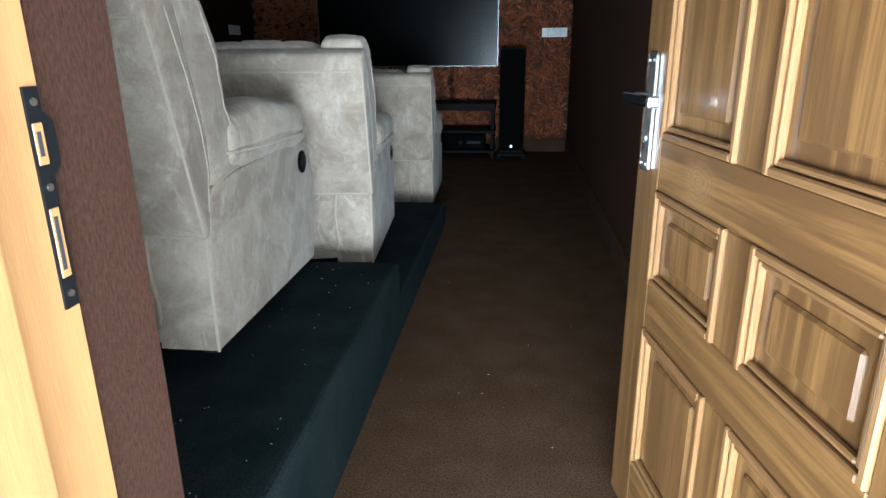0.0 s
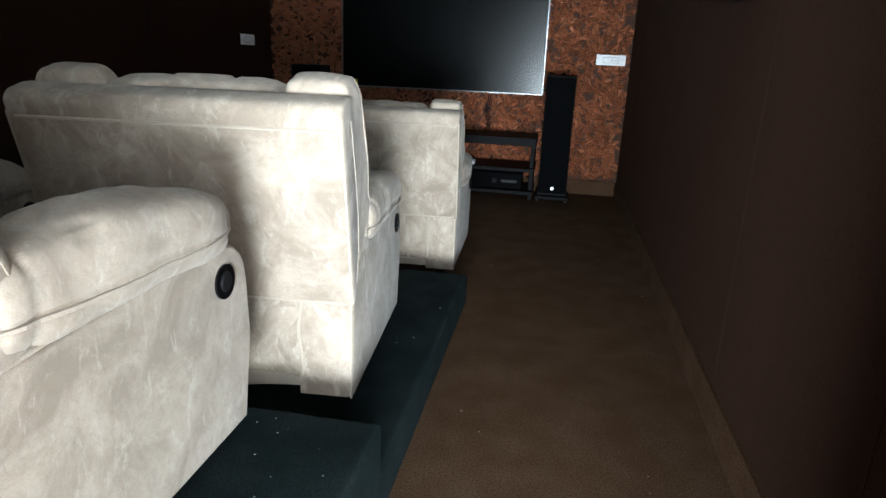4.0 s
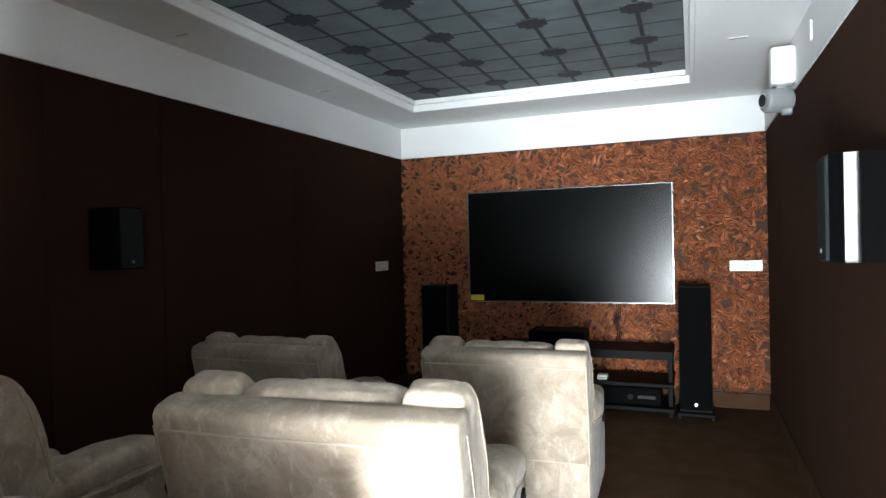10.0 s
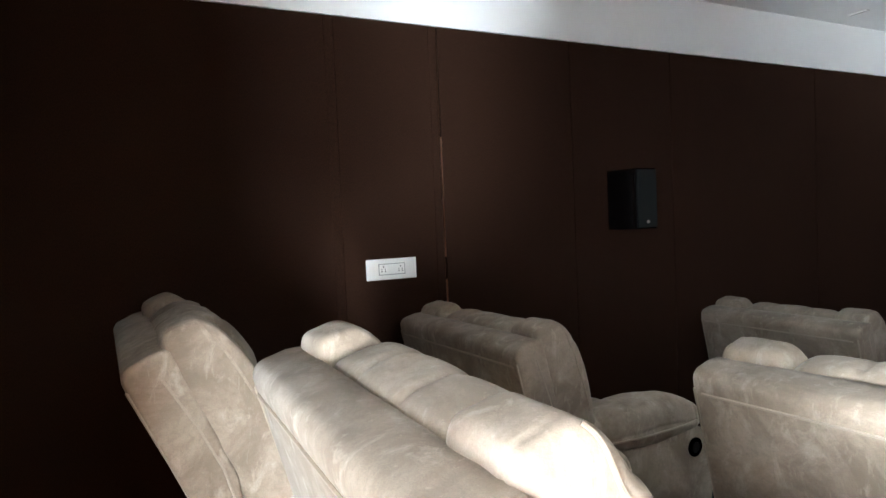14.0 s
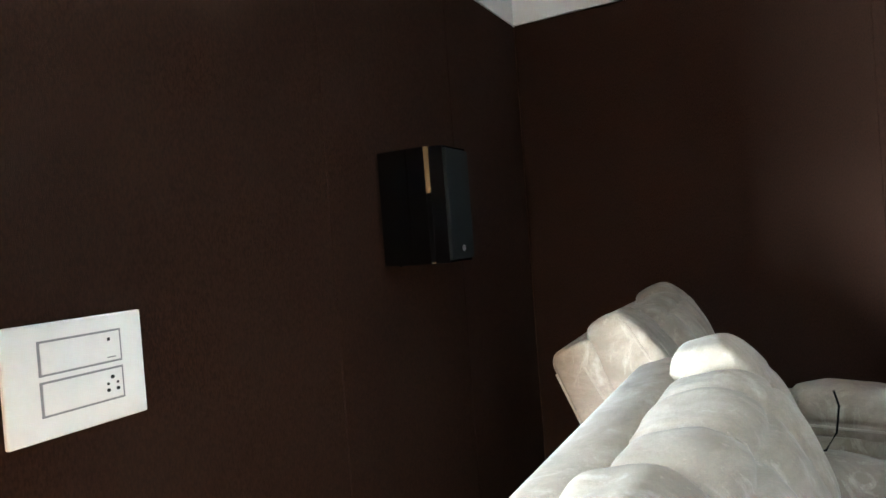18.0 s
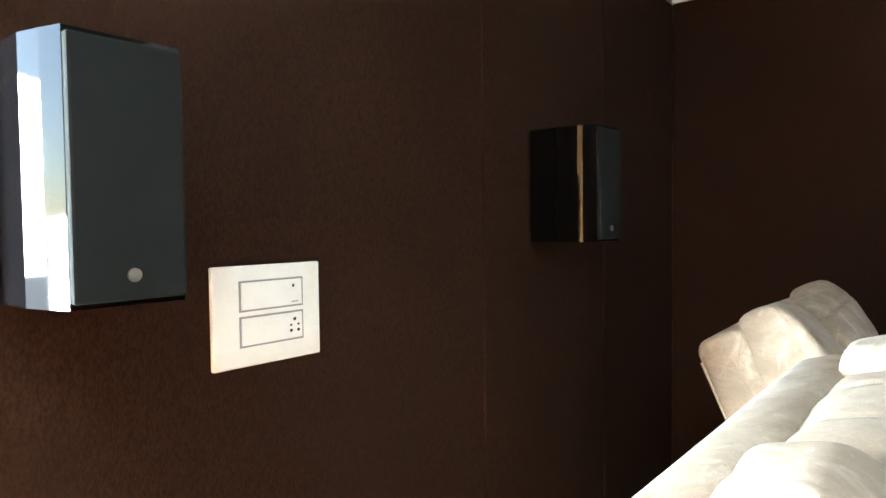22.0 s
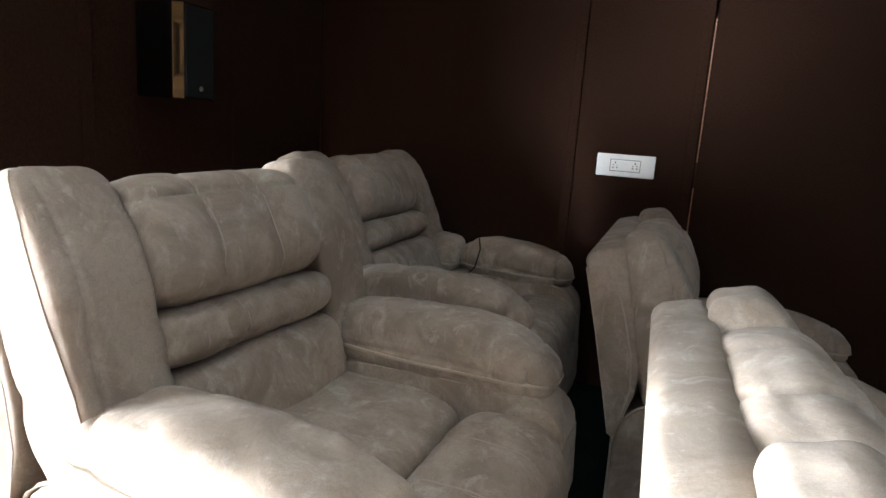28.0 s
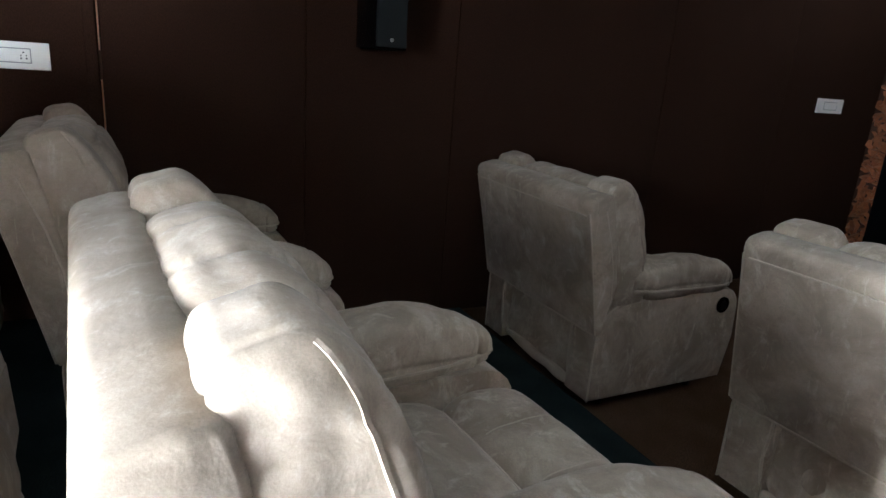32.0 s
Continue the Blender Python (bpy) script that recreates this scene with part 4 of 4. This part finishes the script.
PH = 0.171
sw = plate("switch_plate", "large white two-row switch and socket plate on brown fabric", 0.218, PH, pose(0.281, YB + 0.0125, 1.316, 0, 0, 180))
i1 = insert(sw, 0.005, 0.034, 0.124, 0.046, 0)
part("indicator", bm_box(0.046, -0.0132, 0.043, 0.050, -0.012, 0.048), HOLE, i1)
part("small_print", bm_box(0.044, -0.0132, 0.016, 0.058, -0.012, 0.0175), INK, i1)
i2 = insert(sw, 0.005, -0.026, 0.124, 0.046, 0)
pins(i2, 0.050, -0.026, -0.0122)
sk = plate("socket_plate", "long white plate with two sockets on brown fabric", 0.236, 0.092, pose(XL + 0.0125, 1.971, 1.274, 0, 0, 90))
i3 = insert(sk, 0.0, 0.0, 0.118, 0.044, 0)
part("rocker", bm_box(-0.018, -0.0148, -0.019, 0.018, -0.012, 0.019, 0.001), PLASTIC, i3)
pins(i3, -0.040, 0.0, -0.0122)
pins(i3, 0.040, 0.0, -0.0122)
ss = plate("small_socket", "small white socket plate near the screen wall corner", 0.255, 0.09, pose(XL + 0.0125, 6.385, 1.272, 0, 0, 90))
insert(ss, 0.0, 0.0, 0.120, 0.044, 2)
tp = plate("screen_plate", "white socket plate on the chip-clad screen wall", 0.255, 0.092, pose(1.525, YT - 0.036, 1.225, 0, 0, 0))
i4 = insert(tp, 0.0, 0.0, 0.135, 0.044, 2)
pins(i4, 0.012, 0.0, -0.0122)
pins(i4, 0.048, 0.0, -0.0122)


# ---- wall speakers ----
def wall_speaker(label, m, w=0.17, d=0.20, h=0.305, edge=0.020, turned=15.0, start=0.66):
    """Mounted on the plane y = 0, facing -y; the glossy sides are flat, then slant in twice towards the front."""
    s = thing("wall_speaker", label, "loudspeaker", "wall speakers", m=m)
    half = w / 2
    slant = half - (0.84 - start) * d * math.tan(radians(turned))
    side = [(half, -0.012), (half, -start * d), (slant, -0.84 * d), (half - edge, -d)]
    part("cabinet", bm_quad_prism(side + [(-x, y) for x, y in side[::-1]], -h / 2, h / 2), LACQUER, s, "black lacquered cabinet")
    part("front_grille", bm_box(-w / 2 + edge + 0.001, -d - 0.010, -h / 2 + 0.006, w / 2 - edge - 0.001, -d + 0.004, h / 2 - 0.006, 0.004, 2), GRILLE, s)
    part("rim", bm_box(-w / 2 + 0.004, -0.062, -h / 2 - 0.003, w / 2 - 0.004, -0.053, h / 2 + 0.003, 0.002), BLACK, s)
    part("bracket_arm", bm_cyl((0, -0.016, 0), (0, -0.004, 0), 0.014, 14), BLACK, s)
    part("bracket_plate", bm_box(-0.03, -0.006, -0.05, 0.03, 0.0, 0.05, 0.002), BLACK, s)
    part("badge", bm_cyl((0, -d - 0.008, -h / 2 + 0.035), (0, -d - 0.0125, -h / 2 + 0.035), 0.008, 16), CHROME, s)
    return s


wall_speaker("black box loudspeaker on the door wall beside the doorway", pose(0.600, YB + 0.0125, 1.530, 0, 0, 180))
wall_speaker("black box loudspeaker on the door wall near the dark corner", pose(-0.653, YB + 0.0125, 1.570, 0, 0, 180), start=0.775)
wall_speaker("black box loudspeaker on the dark wall facing the seats", pose(XL + 0.0125, 3.29, 1.545, 0, 0, 90))
wall_speaker("black box loudspeaker on the aisle wall, glossy front catching daylight", pose(XR - 0.0125, 3.155, 1.558, 0, 0, -90), 0.18, 0.222, 0.32, 0.024, 8.0)


# ---- media stand ----
st = thing("media_stand", "low black open media stand under the television", "stand")
for z, t in ((0.06, 0.03), (0.26, 0.03), (0.485, 0.07)):
    part("shelf", bm_box(-0.60, 6.34, z, 0.945, 6.80, z + t, 0.003), BLACK, st)
for x in (-0.58, 0.17, 0.90):
    part("upright", bm_box(x, 6.42, 0.0, x + 0.035, 6.78, 0.485, 0.003), BLACK, st)
cs = thing("centre_speaker", "black centre loudspeaker on the media stand", "loudspeaker")
part("cabinet", bm_box(-0.265, 6.42, 0.555, 0.222, 6.72, 0.687, 0.006), BLACK, cs)
part("front_grille", bm_box(-0.257, 6.405, 0.563, 0.214, 6.424, 0.679, 0.004), TOWER_CLOTH, cs)
rv = thing("receiver", "black amplifier with small lights on the lower shelf", "amplifier")
part("case", bm_box(0.36, 6.40, 0.095, 0.84, 6.74, 0.235, 0.005), BLACK, rv)
part("front_panel", bm_box(0.36, 6.388, 0.10, 0.84, 6.401, 0.23, 0.003), GLOSS, rv)
part("volume_knob", bm_cyl((0.60, 6.388, 0.165), (0.60, 6.370, 0.165), 0.022, 20), BLACK, rv)
part("display_strip", bm_box(0.66, 6.3865, 0.15, 0.80, 6.3885, 0.175), HOLE, rv)
for fx in (0.42, 0.78):
    for fy in (6.46, 6.70):
        part("foot", bm_cyl((fx, fy, 0.089), (fx, fy, 0.097), 0.018, 12), BLACK, rv)
bx = thing("set_top_box", "small white box on the media shelf", "set-top box")
part("case", bm_box(0.33, 6.40, 0.289, 0.41, 6.50, 0.325, 0.004), PLASTIC, bx)
part("front_slot", bm_box(0.34, 6.3985, 0.30, 0.40, 6.4005, 0.31), GREY_PLASTIC, bx)
wi = thing("hanging_cables", "thin dark cables hanging from the television", "cables")
for k in range(3):
    x = 0.445 + 0.016 * k
    part("cable", bm_tube([(x, YT - 0.03, 0.93), (x + 0.012, YT - 0.035, 0.83), (x - 0.014, YT - 0.035, 0.72), (x + 0.015, YT - 0.04, 0.62), (x, YT - 0.08, 0.557)], 0.005), BLACK, wi)

# ---- device high on the aisle wall ----
dv = thing("wall_device", "white and grey device fixed high on the aisle wall", "wall device")
part("back_box", bm_box(1.555, 5.16, 2.375, 1.688, 5.29, 2.60, 0.018, 3), PLASTIC, dv, "white plastic housing")
body = part("body", bm_cyl((1.515, 5.17, 2.285), (1.665, 5.23, 2.285), 0.072, 28), GREY_PLASTIC, dv, "grey rounded body")
bmm = bmesh.new()
bmm.from_mesh(body.data)
bmesh.ops.bevel(bmm, geom=[e for e in bmm.edges if len(e.link_faces) == 2 and e.calc_face_angle() > 1.0], offset=0.022, segments=4, affect="EDGES", profile=0.5)
bmm.to_mesh(body.data)
bmm.free()
body.data.shade_smooth()
part("lens_ring", bm_cyl((1.508, 5.167, 2.285), (1.520, 5.172, 2.285), 0.046, 28), CHROME, dv)
part("lens", bm_cyl((1.504, 5.1655, 2.285), (1.510, 5.168, 2.285), 0.036, 24), GLOSS, dv)
part("arm", bm_box(1.590, 5.19, 2.335, 1.640, 5.24, 2.38, 0.006), GREY_PLASTIC, dv)
part("lower_plug", bm_box(1.610, 5.17, 2.195, 1.668, 5.22, 2.235, 0.006), GREY_PLASTIC, dv)
for y in (4.62,):
    bl = thing("band_plate", "small white blank plate on the white band", "plate")
    part("cover", bm_box(1.676, y, 2.47, 1.688, y + 0.05, 2.57, 0.003), PLASTIC, bl)

# ---- lint on the carpets ----
verts, faces = [], []
for k in range(150):
    if k % 2:
        x, y, z = rng.uniform(XE + 0.05, XR - 0.06), rng.uniform(0.5, 6.3), 0.001
    else:
        x, y = rng.uniform(0.42, XE - 0.05), rng.uniform(0.55, 3.7)
        z = (P3 if y < YS3 - 0.03 else P2) + 0.001
    r_, a = rng.uniform(0.0007, 0.0018), rng.uniform(0, 6.28)
    i0 = len(verts)
    for q in range(4):
        w = a + q * math.pi / 2
        verts.append((x + r_ * (1.8 if q % 2 else 0.7) * math.cos(w), y + r_ * (1.8 if q % 2 else 0.7) * math.sin(w), z))
    verts.append((x, y, z + r_ * 0.8))
    faces += [(i0, i0 + 1, i0 + 4), (i0 + 1, i0 + 2, i0 + 4), (i0 + 2, i0 + 3, i0 + 4), (i0 + 3, i0, i0 + 4)]
me = bpy.data.meshes.new("lint")
me.from_pydata(verts, [], faces)
me.materials.append(PLASTER)
tagged(new("lint", me), "tiny pale specks of lint lying on the carpets", "lint", kind="stuff")
